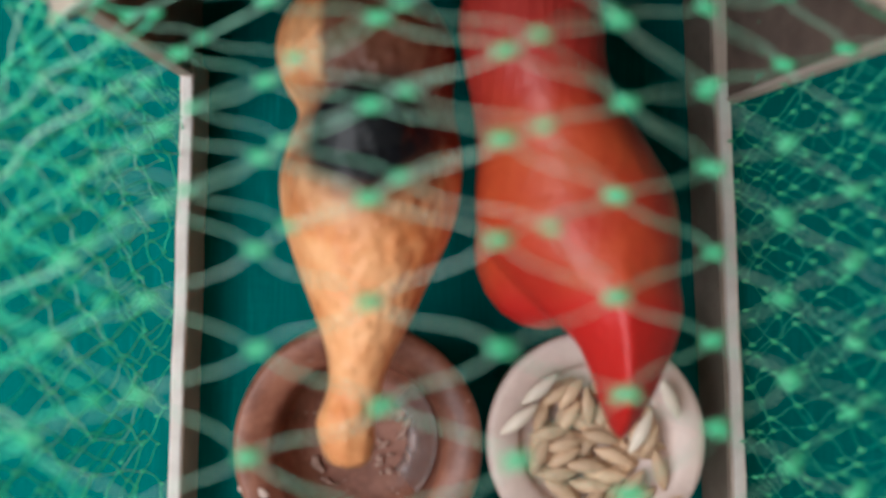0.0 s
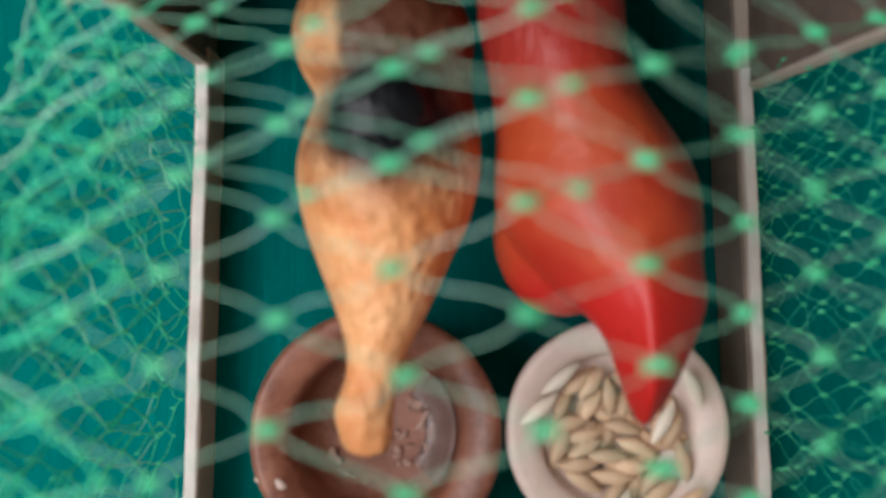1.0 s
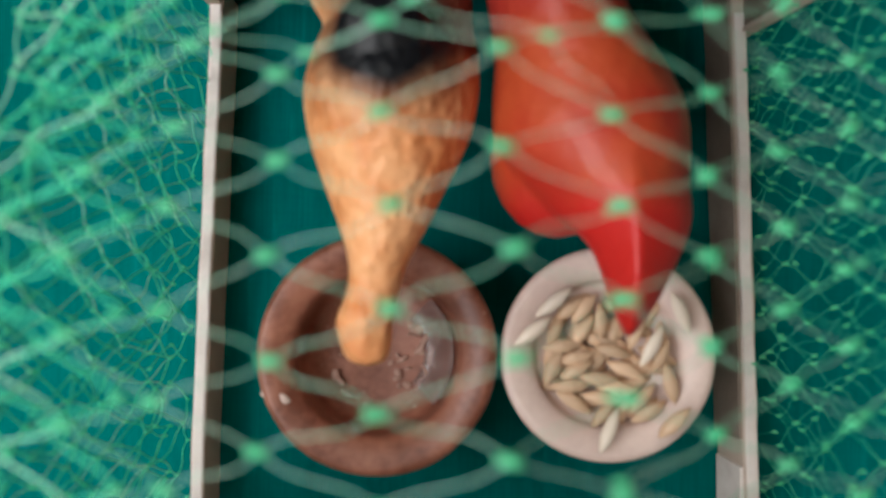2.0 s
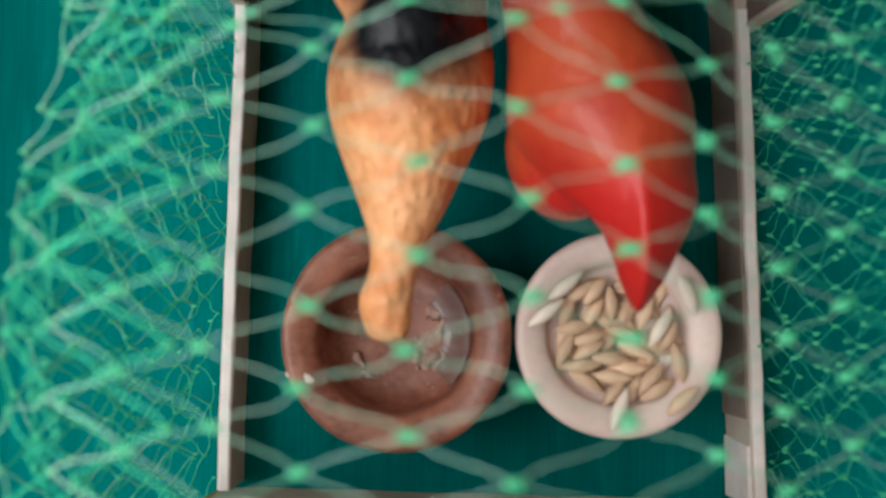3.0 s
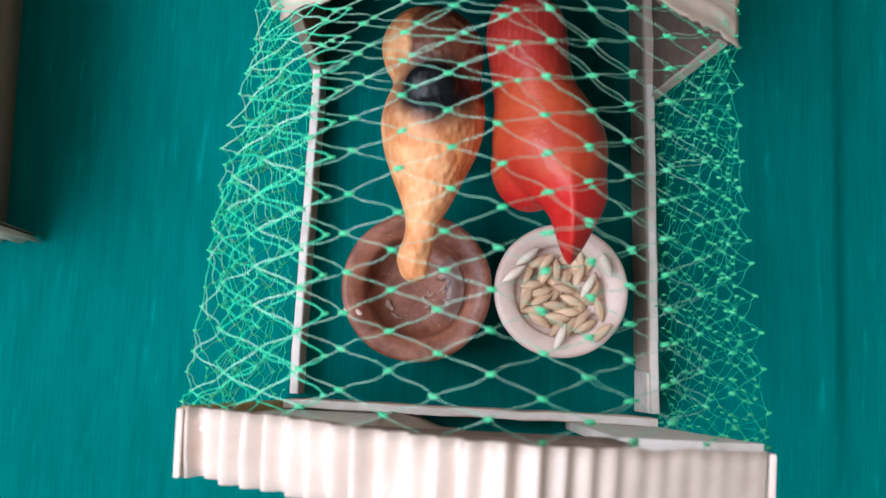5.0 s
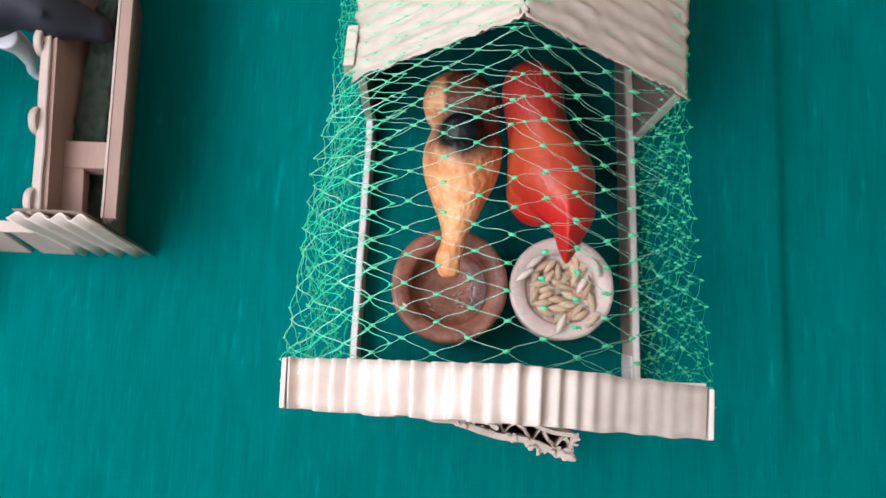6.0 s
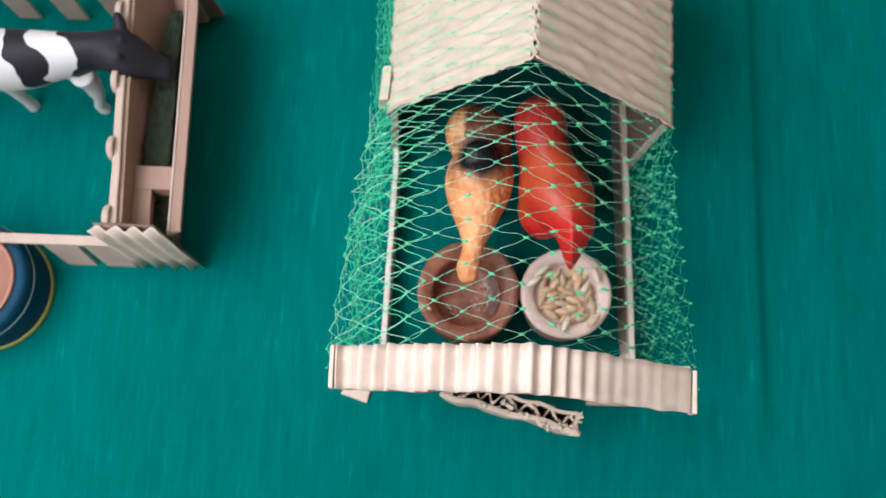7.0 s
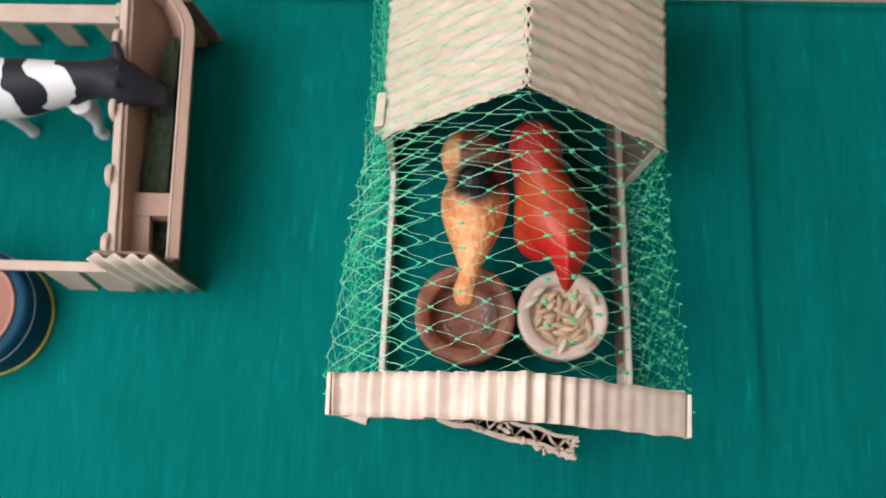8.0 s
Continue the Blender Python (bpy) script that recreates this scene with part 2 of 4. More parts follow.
def red_hen_material():
    """Painted plastic: orange-red body, clear red beak, crimson streaked tail, under a worn gloss."""
    m, t, p = nodes_of("red_painted_plastic")
    co = t.nodes.new("ShaderNodeTexCoord")
    sep = t.nodes.new("ShaderNodeSeparateXYZ")
    t.links.new(co.outputs["Object"], sep.inputs[0])

    def noise_at(scale, stretch=(1, 1, 1), detail=4.0):
        mp = t.nodes.new("ShaderNodeMapping")
        mp.inputs["Scale"].default_value = stretch
        n = t.nodes.new("ShaderNodeTexNoise")
        n.inputs["Scale"].default_value, n.inputs["Detail"].default_value = scale, detail
        t.links.new(co.outputs["Object"], mp.inputs["Vector"])
        t.links.new(mp.outputs["Vector"], n.inputs["Vector"])
        return n.outputs["Fac"]

    def band(lo, hi, ragged):
        """0 to 1 along the body from y = lo to y = hi, with an uneven border."""
        ma = t.nodes.new("ShaderNodeMath")
        ma.operation = "MULTIPLY_ADD"
        ma.inputs[1].default_value = ragged
        t.links.new(noise_at(90), ma.inputs[0])
        t.links.new(sep.outputs["Y"], ma.inputs[2])
        mr = t.nodes.new("ShaderNodeMapRange")
        mr.interpolation_type = "SMOOTHSTEP"
        mr.inputs["From Min"].default_value, mr.inputs["From Max"].default_value = lo + ragged / 2, hi + ragged / 2
        t.links.new(ma.outputs[0], mr.inputs["Value"])
        return mr.outputs["Result"]

    def mixed(fac, a, b):
        mx = t.nodes.new("ShaderNodeMix")
        mx.data_type = "RGBA"
        t.links.new(fac, mx.inputs["Factor"])
        for key, v in (("A", a), ("B", b)):
            if isinstance(v, tuple):
                mx.inputs[key].default_value = (*v, 1)
            else:
                t.links.new(v, mx.inputs[key])
        return mx.outputs["Result"]

    blotch = t.nodes.new("ShaderNodeMapRange")
    blotch.inputs["From Min"].default_value, blotch.inputs["From Max"].default_value = 0.35, 0.65
    t.links.new(noise_at(55), blotch.inputs["Value"])
    body = mixed(blotch.outputs["Result"], (0.4, 0.024, 0.011), (0.5, 0.08, 0.024))
    front = mixed(band(0.064, 0.073, 0.006), (0.5, 0.014, 0.011), body)
    streak = mixed(noise_at(1.0, (1500, 60, 300), 3.0), (0.36, 0.014, 0.014), (0.54, 0.06, 0.04))
    tail = band(0.094, 0.108, 0.01)
    t.links.new(mixed(tail, front, streak), p.inputs["Base Color"])
    rough = t.nodes.new("ShaderNodeMapRange")
    rough.inputs["To Min"].default_value, rough.inputs["To Max"].default_value = 0.34, 0.55
    t.links.new(noise_at(130), rough.inputs["Value"])
    t.links.new(rough.outputs["Result"], p.inputs["Roughness"])
    p.inputs["Specular IOR Level"].default_value = 0.4
    p.inputs["Coat Weight"].default_value, p.inputs["Coat Roughness"].default_value = 0.07, 0.12
    b = t.nodes.new("ShaderNodeBump")
    b.inputs["Strength"].default_value, b.inputs["Distance"].default_value = 0.7, 0.0006
    relief = t.nodes.new("ShaderNodeMath")
    relief.operation = "MULTIPLY_ADD"
    relief.inputs[1].default_value = 0.8
    t.links.new(noise_at(420), relief.inputs[0])
    t.links.new(noise_at(110), relief.inputs[2])
    groove = t.nodes.new("ShaderNodeMath")
    groove.operation = "MULTIPLY"
    t.links.new(tail, groove.inputs[0])
    t.links.new(noise_at(1.0, (900, 70, 200), 2.0), groove.inputs[1])
    deep = t.nodes.new("ShaderNodeMath")
    deep.operation = "MULTIPLY_ADD"
    deep.inputs[1].default_value = 1.6
    t.links.new(groove.outputs[0], deep.inputs[0])
    t.links.new(relief.outputs[0], deep.inputs[2])
    t.links.new(deep.outputs[0], b.inputs["Height"])
    t.links.new(b.outputs["Normal"], p.inputs["Normal"])
    return m


RED = red_hen_material()


def cow_material():
    """White plastic with black painted bands along the body."""
    m, t, p = nodes_of("black_and_white_plastic")
    co = t.nodes.new("ShaderNodeTexCoord")
    sep = t.nodes.new("ShaderNodeSeparateXYZ")
    wob = t.nodes.new("ShaderNodeTexNoise")
    wob.inputs["Scale"].default_value = 45
    t.links.new(co.outputs["Object"], sep.inputs[0])
    t.links.new(co.outputs["Object"], wob.inputs["Vector"])
    ma = t.nodes.new("ShaderNodeMath")
    ma.operation = "MULTIPLY_ADD"
    ma.inputs[1].default_value = 0.03
    t.links.new(wob.outputs["Fac"], ma.inputs[0])
    slant = t.nodes.new("ShaderNodeMath")
    slant.operation = "MULTIPLY_ADD"
    slant.inputs[1].default_value = 0.4
    t.links.new(sep.outputs["Y"], slant.inputs[0])
    t.links.new(sep.outputs["X"], slant.inputs[2])
    t.links.new(slant.outputs[0], ma.inputs[2])
    mr = t.nodes.new("ShaderNodeMapRange")
    mr.inputs["From Min"].default_value, mr.inputs["From Max"].default_value = -0.2444, -0.0944
    t.links.new(ma.outputs[0], mr.inputs["Value"])
    ramp = t.nodes.new("ShaderNodeValToRGB")
    ramp.color_ramp.interpolation = "CONSTANT"
    white, black = (0.6, 0.6, 0.62, 1), (0.014, 0.014, 0.02, 1)
    e = ramp.color_ramp.elements
    e[0].position, e[0].color = 0.0, black
    e[1].position, e[1].color = 0.28, white
    for pos, col in ((0.53, black), (0.62, white), (0.722, black)):
        e.new(pos).color = col
    t.links.new(mr.outputs["Result"], ramp.inputs["Fac"])
    low = t.nodes.new("ShaderNodeMath")
    low.operation = "GREATER_THAN"
    low.inputs[1].default_value = 0.051
    t.links.new(sep.outputs["Z"], low.inputs[0])
    mix = t.nodes.new("ShaderNodeMix")
    mix.data_type = "RGBA"
    mix.inputs["A"].default_value = white
    t.links.new(low.outputs[0], mix.inputs["Factor"])
    t.links.new(ramp.outputs["Color"], mix.inputs["B"])
    t.links.new(mix.outputs["Result"], p.inputs["Base Color"])
    p.inputs["Roughness"].default_value = 0.6
    p.inputs["Specular IOR Level"].default_value = 0.25
    return m


COW = cow_material()


# ---------------------------------------------------------------- mesh helpers
def mesh_of(name, bm, materials, smooth=True):
    me = bpy.data.meshes.new(name)
    bmesh.ops.recalc_face_normals(bm, faces=bm.faces)
    bm.to_mesh(me)
    bm.free()
    for m in materials if isinstance(materials, (list, tuple)) else [materials]:
        me.materials.append(m)
    if smooth:
        me.polygons.foreach_set("use_smooth", [True] * len(me.polygons))
    return me


def part(name, bm, material, parent=None, label="", smooth=False):
    ob = new(name, mesh_of(name, bm, material, smooth))
    if parent:
        ob.parent = parent
    if label:
        tagged(ob, label)
    return ob


def thing(name, label, category, group="", at=(0, 0, 0)):
    ob = new(name)
    ob.location = at
    ob.empty_display_size = 0.01
    return tagged(ob, label, category, group)


def solid(corners, bevel=0.0, bm=None):
    """A hexahedron from eight corners in mm: four below, four above, each anticlockwise."""
    bm = bm or bmesh.new()
    v = [bm.verts.new([c * MM for c in p]) for p in corners]
    fs = [bm.faces.new([v[i] for i in q]) for q in ((3, 2, 1, 0), (4, 5, 6, 7), (0, 1, 5, 4), (1, 2, 6, 5), (2, 3, 7, 6), (3, 0, 4, 7))]
    if bevel:
        bmesh.ops.bevel(bm, geom=list({e for f in fs for e in f.edges}), offset=bevel * MM, segments=2, affect="EDGES", profile=0.6)
    return bm


def board(a, b, z0, z1, thick, bevel=0.25, cuts=10, wobble=0.35, bm=None, lean=(0, 0)):
    """An upright board from a to b (mm), subdivided and slightly uneven along its run."""
    bm = bm or bmesh.new()
    a, b = Vector((*a, 0)), Vector((*b, 0))
    run = b - a
    side = Vector((-run.y, run.x, 0)).normalized() * thick / 2
    rings = []
    for k in range(cuts + 1):
        s = k / cuts
        c = a + run * s
        off = side.normalized() * wobble * noise.noise(Vector((c.x * 0.09, c.y * 0.09, z1)))
        up = 0.5 * wobble * noise.noise(Vector((c.x * 0.12, c.y * 0.12, z1 + 9)))
        top = Vector((lean[0], lean[1], 0))
        ring = []
        for sd, z, dz in ((-1, z0, 0), (1, z0, 0), (1, z1, -bevel), (0.75, z1, 0), (-0.75, z1, 0), (-1, z1, -bevel)):
            q = c + off + side * sd + (top if z == z1 else Vector())
            ring.append(bm.verts.new((q.x * MM, q.y * MM, (z + dz + (up if z == z1 else 0)) * MM)))
        rings.append(ring)
    for r0, r1 in zip(rings, rings[1:]):
        for i in range(6):
            bm.faces.new((r0[i], r0[(i + 1) % 6], r1[(i + 1) % 6], r1[i]))
    bm.faces.new(rings[0][::-1])
    bm.faces.new(rings[-1])
    return bm


def shell(place, us, vs, bm=None):
    """A closed sheet: place(u, v, side) gives its two sides (1 above, 0 below) in mm."""
    bm = bm or bmesh.new()
    g = [[[bm.verts.new(place(u, v, s) * MM) for v in vs] for u in us] for s in (0, 1)]
    n, m = len(us), len(vs)
    for i in range(n - 1):
        for j in range(m - 1):
            bm.faces.new((g[1][i][j], g[1][i + 1][j], g[1][i + 1][j + 1], g[1][i][j + 1]))
            bm.faces.new((g[0][i][j], g[0][i][j + 1], g[0][i + 1][j + 1], g[0][i + 1][j]))
    for i in range(n - 1):
        for j in (0, m - 1):
            bm.faces.new((g[0][i][j], g[0][i + 1][j], g[1][i + 1][j], g[1][i][j]))
    for j in range(m - 1):
        for i in (0, n - 1):
            bm.faces.new((g[0][i][j], g[0][i][j + 1], g[1][i][j + 1], g[1][i][j]))
    return bm


def steps(a, b, n):
    return [a + (b - a) * k / n for k in range(n + 1)]


def lathe(profile, segments=64, wob=0.0, bm=None, centre=(0, 0)):
    """Turn (radius, z) pairs in mm round the vertical."""
    bm = bm or bmesh.new()
    rings = []
    for k, (r, z) in enumerate(profile):
        ring = []
        for s in range(segments):
            a = 2 * math.pi * s / segments
            rr = r * (1 + wob * noise.noise(Vector((2 * math.cos(a), 2 * math.sin(a), z * 0.05 + k * 0.3))))
            ring.append(bm.verts.new(((centre[0] + rr * math.cos(a)) * MM, (centre[1] + rr * math.sin(a)) * MM, z * MM)))
        rings.append(ring)
    for r0, r1 in zip(rings, rings[1:]):
        for s in range(segments):
            bm.faces.new((r0[s], r0[(s + 1) % segments], r1[(s + 1) % segments], r1[s]))
    bm.faces.new(rings[0][::-1])
    bm.faces.new(rings[-1])
    return bm


def loft(rings, bm=None, sides=28):
    """Rings of (centre, half width, half height, axis) in mm, smoothed into a closed body along y or x."""
    bm = bm or bmesh.new()
    out = []
    for c, rw, rh, axis in rings:
        ring = []
        for s in range(sides):
            a = 2 * math.pi * s / sides
            w, h = rw * math.cos(a), rh * math.sin(a)
            p = Vector(c) + (Vector((w, 0, h)) if axis == "y" else Vector((0, w, h)))
            ring.append(bm.verts.new(p * MM))
        out.append(ring)
    for r0, r1 in zip(out, out[1:]):
        for s in range(sides):
            bm.faces.new((r0[s], r0[(s + 1) % sides], r1[(s + 1) % sides], r1[s]))
    bm.faces.new(out[0][::-1])
    bm.faces.new(out[-1])
    return bm


def spline(rows, n):
    """Catmull-Rom through rows of numbers, n steps a span."""
    out = []
    for i in range(len(rows) - 1):
        p = [np.array(rows[max(0, min(len(rows) - 1, i + k))], float) for k in (-1, 0, 1, 2)]
        for s in range(n):
            t = s / n
            out.append(0.5 * (2 * p[1] + (p[2] - p[0]) * t + (2 * p[0] - 5 * p[1] + 4 * p[2] - p[3]) * t * t + (3 * p[1] - p[0] - 3 * p[2] + p[3]) * t ** 3))
    out.append(np.array(rows[-1], float))
    return out


def ellipsoid(centre, radii, bm, turn=(0, 0, 0), sub=3):
    m = pose(centre[0] * MM, centre[1] * MM, centre[2] * MM, *turn) @ Matrix.Diagonal((radii[0] * MM, radii[1] * MM, radii[2] * MM, 1))
    bmesh.ops.create_icosphere(bm, subdivisions=sub, radius=1, matrix=m)


def tube(points, radius, sides, bm):
    """A thin tube through points in mm."""
    rings = []
    for k, q in enumerate(points):
        d = (points[min(k + 1, len(points) - 1)] - points[max(k - 1, 0)]).normalized()
        x = d.cross(Vector((0.31, 0.2, 0.93))).normalized()
        y = d.cross(x)
        rings.append([bm.verts.new((q + (x * math.cos(2 * math.pi * s / sides) + y * math.sin(2 * math.pi * s / sides)) * radius) * MM) for s in range(sides)])
    for r0, r1 in zip(rings, rings[1:]):
        for s in range(sides):
            bm.faces.new((r0[s], r0[(s + 1) % sides], r1[(s + 1) % sides], r1[s]))


# ---------------------------------------------------------------- room, table and cloth
ROOM = (-705, 3200, -1050, 1120, -760, 2450)  # x0, x1, y0, y1, z0, z1 in mm


def room():
    x0, x1, y0, y1, z0, z1 = ROOM
    box = lambda a, b: solid([(a[0], a[1], a[2]), (b[0], a[1], a[2]), (b[0], b[1], a[2]), (a[0], b[1], a[2]), (a[0], a[1], b[2]), (b[0], a[1], b[2]), (b[0], b[1], b[2]), (a[0], b[1], b[2])])
    put = lambda name, a, b, m, label: tagged(part(name, box(a, b), m), label, name.split("_")[0], kind="structure")
    put("floor", (x0 - 150, y0 - 150, z0 - 100), (x1 + 150, y1 + 150, z0), FLOOR_TILE, "plain grey smooth floor of the room")
    put("ceiling", (x0 - 150, y0 - 150, z1), (x1 + 150, y1 + 150, z1 + 100), PLASTER, "plain off-white ceiling of the room")
    put("wall_east", (x1, y0, z0), (x1 + 150, y1, z1), PLASTER, "plain cream plastered wall of the room")
    put("wall_south", (x0 - 150, y0 - 150, z0), (x1 + 150, y0, z1), PLASTER, "plain cream plastered wall of the room")
    for name, along, at, lo, hi, w0, w1, s0, s1 in (("wall_west", "y", x0, y0, y1, -780, 460, 420, 1320), ("wall_north", "x", y1 + 150, x0 - 150, x1 + 150, -400, 960, 1330, 2270)):
        bm = bmesh.new()
        for a, b, c, d in ((lo, hi, z0, s0), (lo, hi, s1, z1), (lo, w0, s0, s1), (w1, hi, s0, s1)):
            p, q = ((at - 150, a, c), (at, b, d)) if along == "y" else ((a, at - 150, c), (b, at, d))
            solid([(p[0], p[1], p[2]), (q[0], p[1], p[2]), (q[0], q[1], p[2]), (p[0], q[1], p[2]), (p[0], p[1], q[2]), (q[0], p[1], q[2]), (q[0], q[1], q[2]), (p[0], q[1], q[2])], bm=bm)
        tagged(part(name, bm, PLASTER), "cream plastered wall with a window opening", "wall", kind="structure")


room()


def table():
    ob = thing("table", "wooden table under a green cloth", "table")
    bm = solid([(-640, -520, -30), (700, -520, -30), (700, 214, -30), (-640, 214, -30), (-640, -520, -3), (700, -520, -3), (700, 214, -3), (-640, 214, -3)], 3)
    part("tabletop", bm, TABLE_WOOD, ob)
    for x in (-590, 650):
        for y in (-470, 165):
            part("leg", solid([(x - 28, y - 28, -760), (x + 28, y - 28, -760), (x + 28, y + 28, -760), (x - 28, y + 28, -760), (x - 28, y - 28, -30), (x + 28, y - 28, -30), (x + 28, y + 28, -30), (x - 28, y + 28, -30)], 3), TABLE_WOOD, ob)


table()


def cloth_height(x, y):
    g = x - 122.5 + 0.01 * (y - 60)
    fold = 3.6 * math.exp(-((g / (18.0 if g < 0 else 3.8)) ** 2)) * (0.5 + 0.5 * math.tanh((y + 5) / 30)) + 1.2 * math.exp(-(((x - 158 + 0.03 * y) / 9.0) ** 2))
    fold += 1.0 * math.exp(-(((x + 118 + 0.05 * y) / 7.0) ** 2)) * (0.5 + 0.5 * math.tanh((20 - y) / 30))
    calm = 1 - math.exp(-max(0.0, abs(x) - 62) / 25.0)
    wave = 0.7 * noise.noise(Vector((x * 0.03, y * 0.007, 0))) + 0.35 * noise.noise(Vector((x * 0.09, y * 0.02, 4)))
    return max(0.0, fold * calm + (wave + 0.4) * calm) - 0.6


def cloth():
    xs = steps(-655, -300, 20) + steps(-297, 96, 131) + steps(97, 140, 43) + steps(142, 297, 52) + steps(300, 720, 24)
    ys = steps(-560, -160, 20) + steps(-155, 216, 74)

    def place(u, v, s):
        return Vector((u, v, (cloth_height(u, v) if s else -3.0)))

    bm = shell(place, xs, ys)

    def hang(u, v, s):
        w = 2.0 * noise.noise(Vector((u * 0.02, 3, v * 0.01))) * min(1.0, v / 60)
        return Vector((u, 216.5 + (3.0 if s else 0.2) + w, -0.4 - v))

    shell(hang, xs[::2], steps(0, 180, 10), bm=bm)
    tagged(part("tablecloth", bm, CLOTH, smooth=True), "teal green slubbed cloth spread over the table with soft folds", "tablecloth")


cloth()


# ---------------------------------------------------------------- corrugated card
def corrugated(name, across, along, place, parent, label="", amp=1.1, pitch=6.3, deep=3.2, n_along=6, material=None, phase=0.0, uneven=0.35, breaks=0.05, ends=0.0):
    """Single-faced corrugated card. across runs over the flutes, along down them; place(u, v, h) gives the point in mm."""
    us = steps(0, across, max(8, int(across / pitch * 9)))
    vs = steps(0, along, n_along)

    def wave(u, v):
        k = max(0.08, 1 + uneven * noise.noise(Vector((u * 0.11, v * breaks, phase))))
        k += 1.6 * ends * math.exp(-v / 3.0)
        return amp * k * math.cos(2 * math.pi * (u / pitch + 0.12 * noise.noise(Vector((u * 0.03, v * 0.02, phase + 5))))) + 0.5 * noise.noise(Vector((u * 0.04, v * 0.04, phase + 8)))

    bm = shell(lambda u, v, s: place(u, v, wave(u, v) + (0.25 if s else -0.25)), us, vs)
    front = part(name, bm, material or CARD, parent, label, smooth=True)
    bm = shell(lambda u, v, s: place(u, v, -deep + 0.9 + (0.25 if s else -0.25)), us[2:-2:6], vs)
    part("liner", bm, CARD_DARK, front, "flat brown backing paper", smooth=True)
    return front


# ---------------------------------------------------------------- coop: house, run walls and gable gate
def coop_house():
    ob = thing("toy_coop_house", "small grey cardboard coop house with a corrugated gable roof", "toy house", at=(0.003, 0.15, 0))
    shift = Vector((3, 150, 0))
    ridge0, ridge1 = Vector((3.4, 107.5, 140)), Vector((4.5, 206, 139))
    for name, eave, ph in (("roof_panel", Vector((-55.5, 103.5, 89.5)), 0.0), ("roof_panel", Vector((64.5, 101.5, 88.5)), 3.0)):
        down = eave - ridge0
        back = ridge1 - ridge0
        up = down.cross(back).normalized()
        up = up if up.z > 0 else -up

        def place(u, v, h, down=down, back=back, up=up, ph=ph):
            s = v / down.length
            ragged = (1.4 * noise.noise(Vector((v * 0.08, ph, 1))) + 1.0 * noise.noise(Vector((v * 0.4, ph, 4)))) * max(0.0, 1 - u / 8)
            q = ridge0 + back * ((u + ragged) / back.length) + down * s + up * (h + 2.0 * math.sin(s * math.pi) * 0.4)
            return q - shift

        corrugated(name, back.length, down.length, place, ob, "pale corrugated card roof panel", amp=0.42 if ph == 0 else 0.36, phase=ph, n_along=44, uneven=3.0, breaks=0.11, ends=1.0)
    # a second strip of card shows under the outer sheet at one eave
    part("eave_strip", solid([(-63, -41, 80), (-59, -41, 80), (-58, -26, 82), (-62, -26, 82), (-62, -41, 91), (-58, -41, 92), (-57, -26, 93), (-61, -26, 92)], 0.6), CARD, ob)

    def wall(x_low, x_top, y_front, y_top, name="wall"):
        th = 2.6 if x_low > 0 else -2.6
        c = []
        for z, x, y in ((0, x_low, y_front), (86, x_top, y_top)):
            c += [(x - 3, y - 150, z), (x + th - 3, y - 150, z), (x + th - 3, 50, z), (x - 3, 50, z)]
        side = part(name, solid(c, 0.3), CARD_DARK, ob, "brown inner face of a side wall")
        e = []
        for z, x, y in ((0, x_low, y_front), (86, x_top, y_top)):
            e += [(x - th * 0.1 - 3, y - 151.2, z), (x + th * 1.15 - 3, y - 151.2, z), (x + th * 1.15 - 3, y - 150.02, z), (x - th * 0.1 - 3, y - 150.02, z)]
        part("edge_paper", solid(e, 0.2), CARD, side, "pale cut front edge")

    wall(57, 62, 112, 106)
    wall(-57.5, -51.5, 117, 108)
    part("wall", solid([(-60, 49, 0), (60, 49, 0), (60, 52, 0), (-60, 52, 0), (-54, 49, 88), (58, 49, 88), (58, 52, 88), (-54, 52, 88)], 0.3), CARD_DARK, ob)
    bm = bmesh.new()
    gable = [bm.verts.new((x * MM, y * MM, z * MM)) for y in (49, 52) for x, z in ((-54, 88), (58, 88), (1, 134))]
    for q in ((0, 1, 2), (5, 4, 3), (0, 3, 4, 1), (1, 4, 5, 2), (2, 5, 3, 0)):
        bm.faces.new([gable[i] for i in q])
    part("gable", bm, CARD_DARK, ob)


coop_house()


